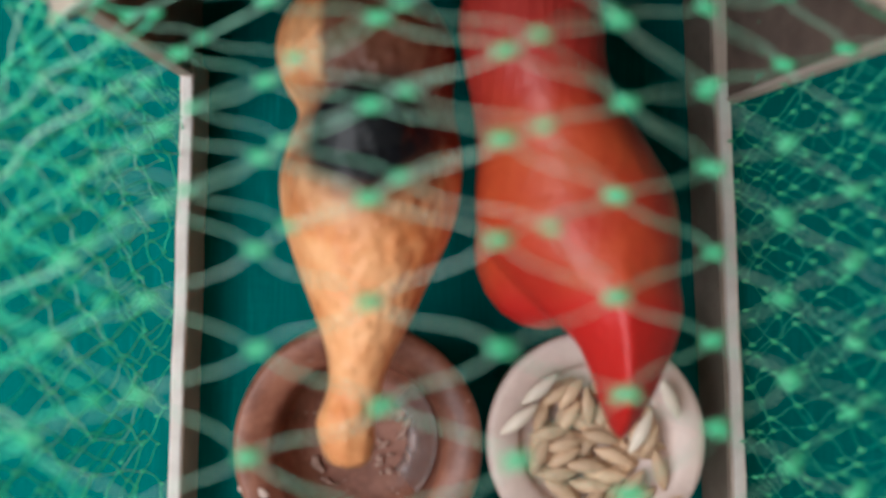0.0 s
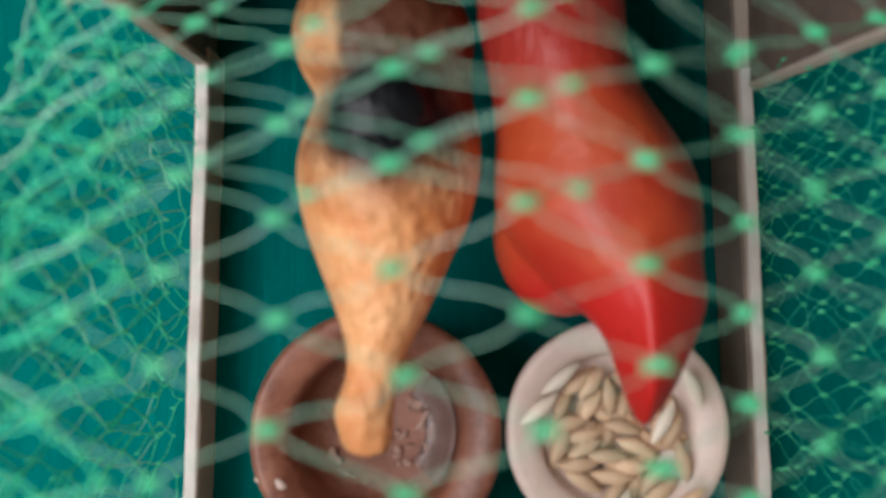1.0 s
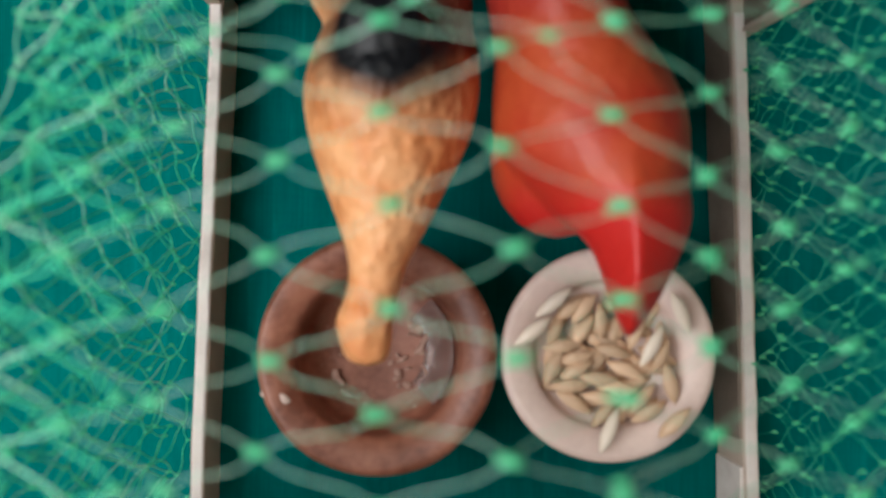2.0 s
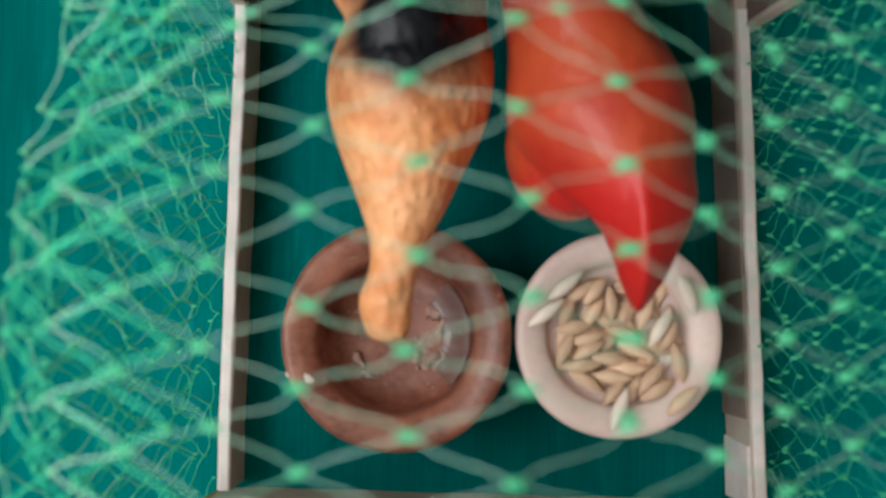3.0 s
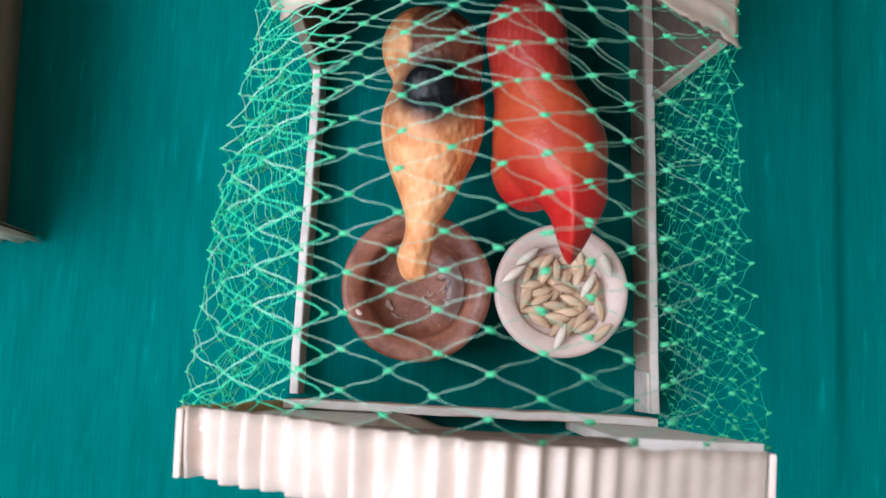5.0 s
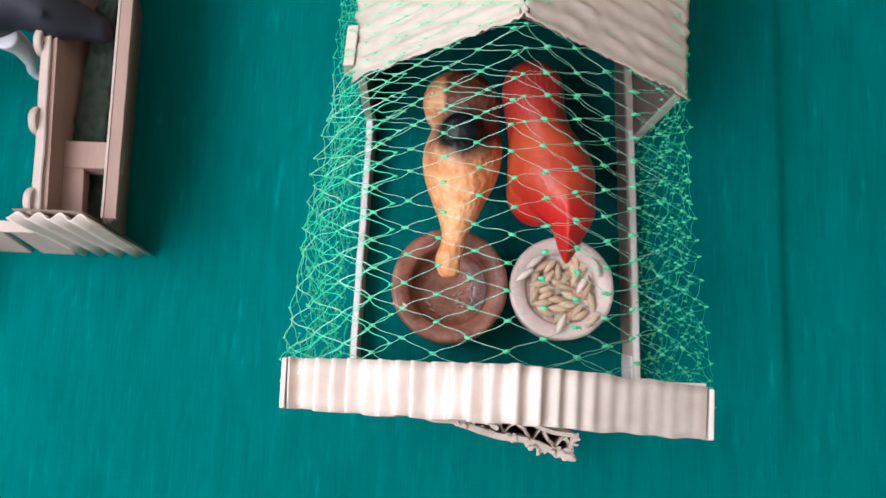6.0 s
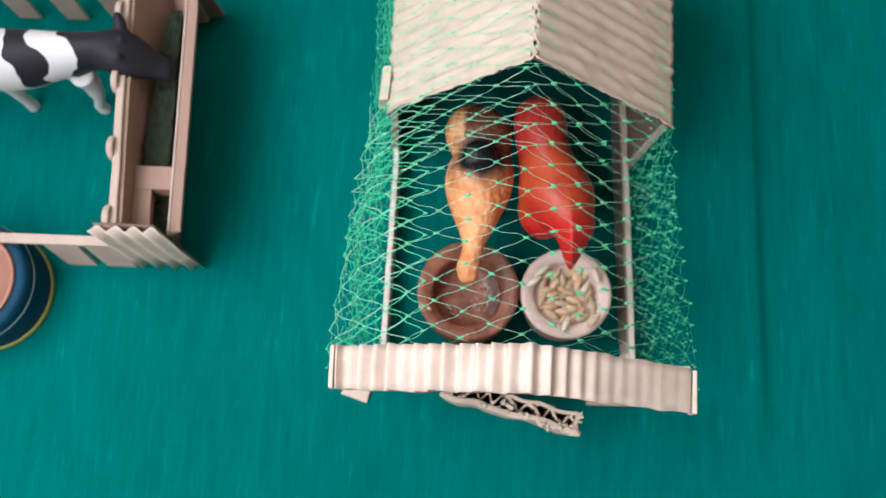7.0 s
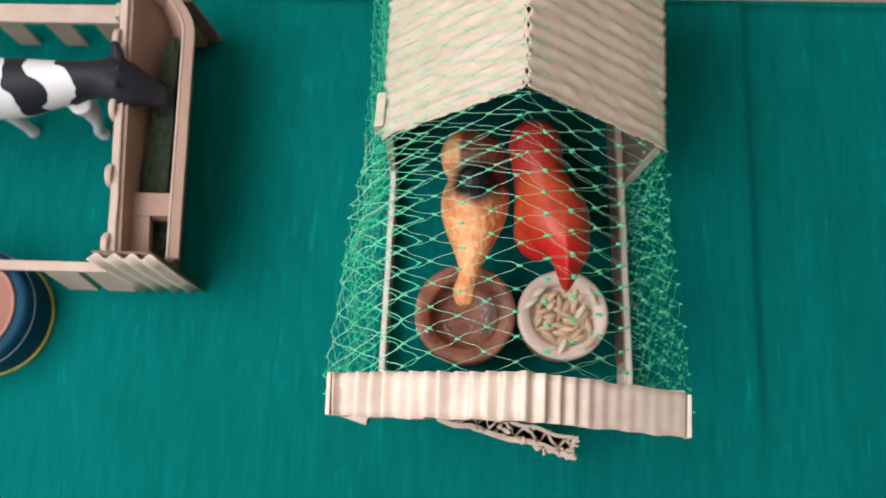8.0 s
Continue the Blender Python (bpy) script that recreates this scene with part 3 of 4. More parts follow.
def run_fence():
    ob = thing("run_fence", "low grey card walls fencing the run, cut edges up", "fence")
    for a, b, z, lean in (((-58.4, 4), (-57.2, 118), 13.2, 0.0), ((58.6, 3), (53.1, 160), 12.6, 2.1)):
        part("side_wall", board(a, b, 0, z, 3.0, cuts=16, wobble=0.4, lean=(lean, 0)), CARD, ob)
        end = Vector(a).lerp(Vector(b), (114 - a[1]) / (b[1] - a[1]))
        part("edge_paper", board((a[0] + lean, a[1]), (end.x + lean, end.y), z - 0.1, z + 0.6, 2.5, cuts=16, wobble=0.4), CARD_PALE, ob, "pale torn top edge")
    # grey-brown strip added from behind the pale patch onwards, for the wall's shade
    part("shade_strip", board((56.1, 22), (51.3, 159), 0, 12.2, 0.9, cuts=16, wobble=0.3, lean=(2.1, 0)), CARD_SHADY, ob, "grey-brown strip for the shade on the inner face")
    part("front_wall", board((-61.5, 0.8), (61.5, 0.2), 0, 13.0, 3.0, cuts=14, wobble=0.6), CARD, ob)
    part("edge_paper", board((-61.5, 0.8), (61.5, 0.2), 12.9, 13.6, 2.5, cuts=14, wobble=0.6), CARD_PALE, ob, "pale torn top edge")
    part("corner_patch", solid([(56.2, 3, 0), (57.3, 3, 0), (57.0, 17, 0), (55.9, 17, 0), (58.2, 3, 12), (59.3, 3, 12), (59.0, 16, 12), (57.9, 16, 12)], 0.3), CARD_PALE, ob, "pale paper patch")


run_fence()

GABLE_END, GABLE_RISE = 107.0, 46.0


def gable_z(x):
    """Height of the bent front roof strip: two soft slopes to a rounded top."""
    s = min(1.0, abs(x - 4) / 66.0)
    return GABLE_END + GABLE_RISE * (1 - math.sqrt(s * s + 0.02) + 0.0) * 1.0 + 1.6 * noise.noise(Vector((x * 0.05, 2, 2)))


def gate():
    ob = thing("gable_gate", "grey card front gate wall with a bent corrugated roof strip", "toy gate")
    # front wall with a doorway, made of two jambs and a lintel
    for x0, x1, t0, t1 in ((-61, -27, -67, -27), (33, 61, 33, 67)):
        part("jamb", solid([(x0, -4, 0), (x1, -4, 0), (x1, -1.5, 0), (x0, -1.5, 0), (t0, -2.5, 104), (t1, -2.5, 104), (t1, 0.5, 104), (t0, 0.5, 104)], 0.3), CARD_PALE, ob)
    part("lintel", solid([(-27, -3.5, 90), (33, -3.5, 90), (33, -0.5, 90), (-27, -0.5, 90), (-27, -2.5, 122), (33, -2.5, 122), (33, 0.4, 122), (-27, 0.4, 122)], 0.3), CARD_DARK, ob)
    part("cut_edge", solid([(-63.2, -4, 0), (-61.2, -4, 0), (-61.2, 1.5, 0), (-63.2, 1.5, 0), (-69.4, -3, 106), (-67.2, -3, 106), (-67.2, 3, 106), (-69.4, 3, 106)], 0.3), OCHRE, ob, "ochre cut edge of the card")
    # the bent strip
    arc = [0.0]
    xs = steps(-67.4, 66.4, 120)
    for a, b in zip(xs, xs[1:]):
        arc.append(arc[-1] + math.hypot(b - a, gable_z(b) - gable_z(a)))

    def place(u, v, h):
        x = float(np.interp(u, arc, xs))
        z = gable_z(x)
        slope = (gable_z(x + 1) - gable_z(x - 1)) / 2
        n = Vector((-slope, 0, 1)).normalized()
        y = 3.0 - v - 0.029 * (x + 68) + 0.8 * noise.noise(Vector((x * 0.12, v * 0.05, 3)))
        return Vector((x, y, z - 0.2 * v)) + n * h * (0.92 - 0.85 * math.tanh((x - 16) / 12.0))

    corrugated("roof_strip", arc[-1], 16.5, place, ob, "bent corrugated card roof strip", pitch=6.4, amp=1.15, n_along=5, phase=11.0, uneven=0.8, material=STRIP)
    for x, dx in ((-68.0, -1.6), (67.0, 1.6)):
        z = GABLE_END - 1
        d = 0.0 if x < 0 else -4.0
        part("end_flap", solid([(x, d - 13.4, z - 8), (x + dx, d - 13.4, z - 8), (x + dx, d + 2.6, z - 5), (x, d + 2.6, z - 5), (x, d - 13.4, z + 1), (x + dx, d - 13.4, z + 1), (x + dx, d + 2.6, z + 2.2), (x, d + 2.6, z + 2.2)], 0.4), STRIP, ob, "pale folded end of the strip")
    part("foot_flap", solid([(-79, -8, 0), (-66, -12, 0), (-64, -4, 0), (-76, -4, 0), (-79, -7.6, 1.2), (-66, -11.6, 1.2), (-64, -4, 2.4), (-76, -4, 2.4)], 0.3), CARD, ob)
    part("foot_flap", solid([(40, -8.5, 0), (61, -8, 0), (61, -4, 0), (40, -4, 0), (40, -8.2, 1.4), (61, -7.7, 1.4), (61, -4, 2.6), (40, -4, 2.6)], 0.3), CARD, ob)
    # open door leaf: card layers with the flute ends up
    hinge, tip = Vector((-27, -4.0, 0)), Vector((27.5, -18.0, 0))
    lean = (0, -4)
    run = tip - hinge
    side = Vector((-run.y, run.x, 0)).normalized()
    leaf = part("door", board(hinge.xy + side.xy * 3.4, tip.xy + side.xy * 3.4, 2, 84, 1.5, 0.3, cuts=60, wobble=2.2, lean=lean), CARD, ob, "open door leaf of layered card, fluted edge up")
    part("face_paper", board(hinge.xy - side.xy * 3.4, tip.xy - side.xy * 3.4, 2, 83.5, 2.3, 0.4, cuts=60, wobble=2.6, lean=lean), CARD, leaf, "thick torn outer paper")

    def flute(u, v, s):
        swing = (2.0 + 1.8 * noise.noise(Vector((u * 0.22, 1, 7)))) * math.sin(2 * math.pi * u / 8.5 + 5.0 * noise.noise(Vector((u * 0.11, 1, 0)))) + 0.9 * noise.noise(Vector((u * 0.5, 1, 2)))
        torn = 6.0 * noise.noise(Vector((u * 0.2, 1, 3))) * (v > 50)
        return hinge + run * (u / run.length) + side * (swing + (0.7 if s else -0.7)) + Vector((0, -4 * v / 84, v + torn))

    part("fluting", shell(flute, steps(0, run.length, 110), [2, 40, 81.5]), CARD, leaf, "wavy torn fluting paper", smooth=True)
    end = tip - run.normalized() * 0.8
    part("end_paper", board(end.xy - side.xy * 3.4, end.xy + side.xy * 3.0, 2, 83, 1.5, 0.3, cuts=14, wobble=1.6, lean=lean), CARD, leaf)
    rnd = random.Random(14)
    turn = math.degrees(math.atan2(run.y, run.x))
    torn = bmesh.new()
    for k in range(64):
        f = rnd.choice((rnd.uniform(0.05, 1.01), rnd.uniform(0.93, 1.02)) if k % 3 == 0 else (rnd.uniform(0.05, 1.01),))
        c = hinge + run * f + side * rnd.choice((-3.9, -3.4, -2.6, 3.3, rnd.uniform(-3, 3))) + Vector((0, -4, rnd.uniform(82.2, 83.8)))
        ellipsoid(c, (rnd.uniform(0.8, 2.4), rnd.uniform(0.5, 1.1), rnd.uniform(0.3, 0.8)), torn, (rnd.uniform(-25, 25), rnd.uniform(-25, 25), turn + rnd.gauss(0, 45)), 2)
    for v in torn.verts:
        v.co += Vector((noise.noise(v.co * 800), noise.noise(v.co * 800 + Vector((9, 0, 0))), noise.noise(v.co * 700))) * 0.9 * MM
    tagged(part("torn_paper", torn, CARD, leaf, "pale torn paper along the edge", smooth=True), kind="stuff")


gate()


# ---------------------------------------------------------------- bowls and grain
def bowls():
    w = thing("water_bowl", "brown glazed clay bowl with a wide rim, nearly empty", "bowl", "bowls in the run", (-0.0188, 0.0395, 0))
    prof = [(19, 0), (20.5, 0.6), (21.8, 6), (22.3, 22), (22.6, 28.5), (23.5, 29.6), (23.7, 31.6), (23.2, 32.8), (22.0, 33.1), (19.5, 32.4), (17.2, 31.4), (16.4, 30.6), (16.0, 28), (15.5, 22.5), (14.4, 20.2), (10, 19.6), (0.4, 19.4)]
    part("bowl", lathe(prof, 96, 0.012), BROWN_CLAY, w, smooth=True)
    rnd = random.Random(5)
    for k in range(16):
        a, r = rnd.uniform(-1.2, 1.0), rnd.uniform(1, 9)
        x, y = r * math.cos(a) + 1.5, r * math.sin(a) - 1.0
        bm = bmesh.new()
        ellipsoid((0, 0, 0), (rnd.uniform(0.4, 1.2), rnd.uniform(0.35, 0.8), rnd.uniform(0.25, 0.5)), bm, (0, 0, rnd.uniform(0, 180)), 1)
        c = part("food_crumb", bm, CRUMB)
        c.location = ((-18.8 + x) * MM, (39.5 + y) * MM, 20.3 * MM)
        tagged(c, "small pale crumb on the floor of the brown bowl", "crumb", "crumbs in the brown bowl")
    film = shell(lambda u, v, s: Vector(((9.0 + 6.2 * v) * math.cos(u), (9.0 + 6.2 * v) * math.sin(u), 20.2 + 4.5 * v * v + (0.25 if s else 0.0) + 0.3 * noise.noise(Vector((u * 3, v * 3, 1))))), steps(-0.75, 0.85, 24), steps(0.0, 1.0, 6))
    part("residue", film, RESIDUE, w, "pale dried film inside the bowl", smooth=True)
    chip = bmesh.new()
    for x, y, rx, ry, turn in ((-20.6, -6.6, 1.9, 1.0, 70), (-20.0, -8.6, 2.3, 1.1, -20), (-18.2, -8.9, 1.5, 0.7, -35)):
        ellipsoid((x, y, 32.3), (rx, ry, 0.5), chip, (0, 0, turn), 2)
    for v in chip.verts:
        v.co += Vector((noise.noise(v.co * 700), noise.noise(v.co * 700 + Vector((5, 0, 0))), 0.3 * noise.noise(v.co * 900))) * 0.8 * MM
    part("rim_chip", chip, MILKY, w, "pale chipped spot on the rim", smooth=True)
    flake = bmesh.new()
    for x, y, rx, ry, turn in ((8.5, 2.0, 2.6, 0.8, 60), (10.4, -1.0, 2.2, 0.7, 100), (7.0, 4.6, 1.8, 0.8, 20), (9.6, -4.2, 2.0, 0.6, 125), (12.0, 3.5, 1.5, 0.6, 80), (-9.0, -5.5, 2.4, 0.7, 130), (-6.5, -9.0, 2.0, 0.6, 150)):
        ellipsoid((x, y, 20.3 + 0.03 * max(0.0, math.hypot(x, y) - 9) ** 2), (rx, ry, 0.35), flake, (0, 0, turn), 2)
    for v in flake.verts:
        v.co += Vector((noise.noise(v.co * 600), noise.noise(v.co * 600 + Vector((3, 0, 0))), 0.2 * noise.noise(v.co * 900))) * 1.3 * MM
    tagged(part("dried_flake", flake, CRUMB, w, "pale dried flakes on the bowl's floor", smooth=True), kind="stuff")
    fleck = bmesh.new()
    for k in range(34):
        a = rnd.uniform(0, 2 * math.pi)
        r, z = rnd.choice(((rnd.uniform(17.5, 23), 32.3), (rnd.uniform(3, 14), 20.1), (rnd.uniform(9, 13.5), 20.3)))
        if r > 17:
            z = 31.5 + (r - 17.2) * 0.3 if r < 22 else 32.9
        ellipsoid((r * math.cos(a), r * math.sin(a), z), (rnd.uniform(0.12, 0.4), rnd.uniform(0.1, 0.28), 0.12), fleck, (0, 0, rnd.uniform(0, 180)), 1)
    tagged(part("fleck", fleck, CRUMB, w, "tiny pale flecks stuck to the glaze"), kind="stuff")
    f = thing("grain_bowl", "milky pinkish plastic bowl with a wide rim, full of grain", "bowl", "bowls in the run", (0.0267, 0.0405, 0))
    prof = [(17.5, 0), (18.6, 0.6), (19.3, 8), (19.8, 24), (20.2, 27.5), (21.0, 28.2), (21.2, 29.8), (20.7, 30.7), (19.4, 30.9), (17.0, 30.2), (15.2, 29.4), (14.6, 28.6), (14.3, 27), (13.6, 26.2), (0.4, 26.0)]
    part("bowl", lathe(prof, 96, 0.008), MILKY, f, smooth=True)


bowls()


def grain_mesh(name, material, length, width):
    bm = bmesh.new()
    n, sides = 10, 10
    rings = []
    for k in range(n + 1):
        s = k / n
        r = max(0.04, (math.sin(math.pi * s) ** 0.75) * (1.0 - 0.18 * (s - 0.5)))
        ring = []
        for j in range(sides):
            a = 2 * math.pi * j / sides
            groove = 1 - 0.16 * math.exp(-((math.cos(a) / 0.25) ** 2)) * (1 if math.sin(a) > 0 else 0)
            ring.append(bm.verts.new(((s - 0.5) * length * MM, r * width / 2 * math.cos(a) * MM, (r * width * 0.4 * math.sin(a) * groove + 0.5 * math.sin(math.pi * s)) * MM)))
        rings.append(ring)
    for r0, r1 in zip(rings, rings[1:]):
        for j in range(sides):
            bm.faces.new((r0[j], r0[(j + 1) % sides], r1[(j + 1) % sides], r1[j]))
    bm.faces.new(rings[0][::-1])
    bm.faces.new(rings[-1])
    return mesh_of(name, bm, material)


def grains():
    meshes = [grain_mesh("grain", GRAIN, 8.6, 3.0), grain_mesh("grain", GRAIN, 7.6, 2.8), grain_mesh("grain", GRAIN_PALE, 9.4, 2.8)]
    # x, y in tenths of a millimetre from the bowl's centre, turn in degrees; the last ones lie on top
    low = [(-105, 5, 70), (-65, 95, 35), (60, 110, 100), (15, 45, 80), (-60, -95, 330), (75, -105, 30), (-95, -60, 15), (110, 30, 95), (50, -60, 20), (0, -90, 350), (-30, 60, 120), (90, 90, 60), (20, 100, 20), (-20, 0, 40)]
    high = [(-75, 90, 35), (-48, 90, 50), (-15, 66, 95), (-50, 45, 55), (-105, 51, 70), (-87, 16, 10), (12, 6, 345), (-63, -7, 15), (-106, -26, 65), (-60, -31, 28), (37, -30, 340), (-15, -48, 355), (121, -53, 105), (103, 0, 65), (-9, -84, 355), (22, -67, 0), (68, -88, 52), (-64, -96, 330), (-71, -62, 5), (-5, -115, 50), (80, -108, 30), (126, -127, 45), (56, 50, 70)]
    pale = [(-110, 101, 40), (-150, 45, 38), (84, 20, 60), (134, 86, 295), (0, -146, 68)]
    rnd = random.Random(8)
    fill = random.Random(21)
    for k in range(34):
        a, r = fill.uniform(0, 2 * math.pi), 118 * math.sqrt(fill.random())
        low.append((r * math.cos(a), r * math.sin(a), fill.uniform(0, 180)))
    for layer, z in ((low, 26.6), (high, 29.0), (pale, 30.4)):
        for k, (x, y, a) in enumerate(layer):
            me = meshes[2] if layer is pale else meshes[rnd.randrange(2)]
            ob = new("grain", me)
            r = math.hypot(x, y) / 10
            lift = z + (0.0 if layer is low else max(0.0, r - 11.5) * 0.55) + rnd.uniform(0, 0.9)
            ob.matrix_world = pose((26.7 + x * 0.1) * MM, (40.5 + y * 0.1) * MM, lift * MM, rnd.uniform(-25, 25), rnd.uniform(-9, 9), a)
            tagged(ob, "pale cream grain lying on the heap in the bowl" if layer is pale else "tan husked grain of the heap in the bowl", "grain", "grains in the bowl")


grains()


# ---------------------------------------------------------------- toy hens
def toy_hen():
    bm = bmesh.new()
    # y, x, z, half width, half height: head first, tail last
    rows = [(39, -18.5, 52, 0.8, 0.8), (40, -18.6, 52, 3.4, 3.2), (43, -18.9, 52, 4.6, 4.6), (47, -19.2, 52.5, 5.0, 5.4), (52, -17.8, 53, 4.6, 5.6), (57, -16.9, 54, 5.2, 6.4), (63, -16.3, 53, 7.6, 9.5), (71, -16.2, 51, 11.0, 14.5), (79, -15.8, 50, 14.2, 18.5), (87, -15.5, 50, 15.6, 20), (94, -14.9, 50, 14.8, 18), (99, -14.6, 50, 13.4, 15.5), (104, -16, 51, 14.6, 15), (110, -16.6, 52, 15.4, 14.5), (116, -17, 53, 13, 12), (120, -17.3, 54, 8, 7.5), (122, -17.5, 54, 1, 1)]
    rings = [((r[1], r[0], r[2]), max(0.3, r[3]), max(0.3, r[4]), "y") for r in spline(rows, 5)]
    loft(rings, bm, 40)
    ellipsoid((-16.0, 94, 66.3), (7.8, 7.2, 4.2), bm, (15, 0, 0))
    for x in (-23, -9):
        lathe([(5.5, 0), (5.8, 1.5), (3.2, 4), (2.8, 20), (4.5, 38)], 20, bm=bm, centre=(x, 87))
    ob = part("toy_hen", bm, HEN, smooth=True)
    rm = ob.modifiers.new("blend", "REMESH")
    rm.mode, rm.voxel_size, rm.use_smooth_shade = "VOXEL", 0.0006, True
    sm = ob.modifiers.new("soften", "SMOOTH")
    sm.factor, sm.iterations = 0.5, 14
    tagged(ob, "orange pebbled toy hen with a black patch, bending to its bowl", "toy bird", "toy hens")
    return ob


def toy_hen_red():
    bm = bmesh.new()
    rows = [(45.3, 25.6, 60, 0.4, 0.5), (47, 25.6, 61, 1.6, 3.4), (51, 25.9, 62, 3.8, 6.6), (56, 26.4, 61.5, 5.8, 9.0), (61, 26.6, 59.5, 8.2, 11.2), (66, 24.9, 56.5, 11.7, 14.0), (72, 21.6, 53, 15.0, 17.2), (79, 20, 51, 17.0, 19.5), (86, 19.3, 50, 16.8, 19.8), (93, 17.5, 50, 14.8, 19), (100, 14.5, 51, 12.6, 17.5), (107, 12.4, 53, 12.0, 15.5), (114, 11.4, 55, 12.2, 13), (120, 11.2, 57, 10.5, 10), (124, 11.2, 58, 6, 6), (126, 11.2, 58, 0.6, 0.6)]
    out = []
    for y, x, z, rw, rh in spline(rows, 6):
        rw, rh = max(0.3, rw), max(0.3, rh)
        k = max(0.0, min(1.0, (80 - y) / 22.0))
        k = k * k * (3 - 2 * k) * 0.74  # the round body turns into a ridged beak
        ridge = max(-0.7 * rw, min(0.7 * rw, 25.2 - 0.03 * (y - 50) - x))
        ring = []
        for n in range(72):
            a = 2 * math.pi * n / 72
            w, h = rw * math.cos(a), math.sin(a)
            if h > 0:
                tent = 1 - (w - ridge) / (rw - ridge) if w > ridge else 1 - (ridge - w) / (rw + ridge)
                h = (1 - k) * h + k * tent ** 0.85
            ring.append(bm.verts.new(((x + w) * MM, y * MM, (z + rh * h) * MM)))
        out.append(ring)
    for r0, r1 in zip(out, out[1:]):
        for n in range(72):
            bm.faces.new((r0[n], r0[(n + 1) % 72], r1[(n + 1) % 72], r1[n]))
    bm.faces.new(out[0][::-1])
    bm.faces.new(out[-1])
    ellipsoid((14.6, 76.5, 46.5), (12.2, 14.2, 13), bm)
    for x in (11, 27):
        lathe([(5.5, 0), (5.8, 1.5), (3.2, 4), (2.8, 20), (4.5, 38)], 20, bm=bm, centre=(x, 86))
    ob = part("toy_hen", bm, RED, smooth=True)
    rm = ob.modifiers.new("blend", "REMESH")
    rm.mode, rm.voxel_size, rm.use_smooth_shade = "VOXEL", 0.0005, True
    sm = ob.modifiers.new("soften", "SMOOTH")
    sm.factor, sm.iterations = 0.5, 10
    tagged(ob, "glossy red plastic toy hen with a pointed beak over the grain", "toy bird", "toy hens")
    return ob


toy_hen()
toy_hen_red()


# ---------------------------------------------------------------- net
# (x, z) of the net's cross-section in mm from the ridge to the table, at the gate, over the run and on the roof
NET_LEFT = (((4, 141.5), (-20, 129), (-42, 115), (-58, 105), (-70, 99), (-75, 90), (-73, 45), (-68, 1.5)),
            ((4, 146), (-20, 140), (-40, 131), (-56, 118), (-65, 103), (-69.8, 89), (-69, 45), (-66.5, 1.5)),
            ((3.5, 143), (-18, 125), (-38, 109.5), (-52, 98.5), (-60, 93), (-63.5, 88), (-64, 45), (-65, 1.5)))
NET_RIGHT = (((4, 141.5), (20, 133), (40, 119), (56, 108), (69, 99), (74.5, 90), (71, 45), (66, 1.5)),
             ((4, 146), (20, 131), (38, 115), (53, 103), (63, 96), (68, 88), (67.5, 45), (65, 1.5)),
             ((3.5, 143), (20, 126), (38, 111.5), (52, 100), (62, 92.5), (66, 87), (65.5, 45), (64, 1.5)))


def net_section(side, y):
    """The cross-section at y as a smooth line of (run, x, z); the run counts the wider of the two steps."""
    at_gate = max(0.0, min(1.0, (52 - y) / 50.0))
    on_roof = max(0.0, min(1.0, (y - 56) / 48.0))
    sag = 3.0 * math.sin(math.pi * max(0.0, min(1.0, (y - 2) / 102.0)))
    rows = []
    for k in range(8):
        g, r, h = side[0][k], side[1][k], side[2][k]
        x = r[0] + (g[0] - r[0]) * at_gate ** 1.3 + (h[0] - r[0]) * on_roof
        z = r[1] + (g[1] - r[1]) * at_gate ** 2 + (h[1] - r[1]) * on_roof
        rows.append((x, z - (sag if k < 3 else 0)))
    line = spline(rows, 5)
    run, out = 0.0, []
    for k, q in enumerate(line):
        if k:
            run += max(abs(q[0] - line[k - 1][0]), 0.9 * abs(q[1] - line[k - 1][1]))
        out.append((run, q[0], q[1]))
    return np.array(out)


@functools.lru_cache(maxsize=None)
def section_at(left, y):
    return net_section(NET_LEFT if left else NET_RIGHT, y)


def net_point(run, y):
    """A point of the net: run in mm across from the ridge, below nought to the left."""
    t = section_at(run < 0, round(y * 2) / 2)
    a = min(abs(run), t[-1, 0])
    return Vector((float(np.interp(a, t[:, 0], t[:, 1])), y, float(np.interp(a, t[:, 0], t[:, 2]))))


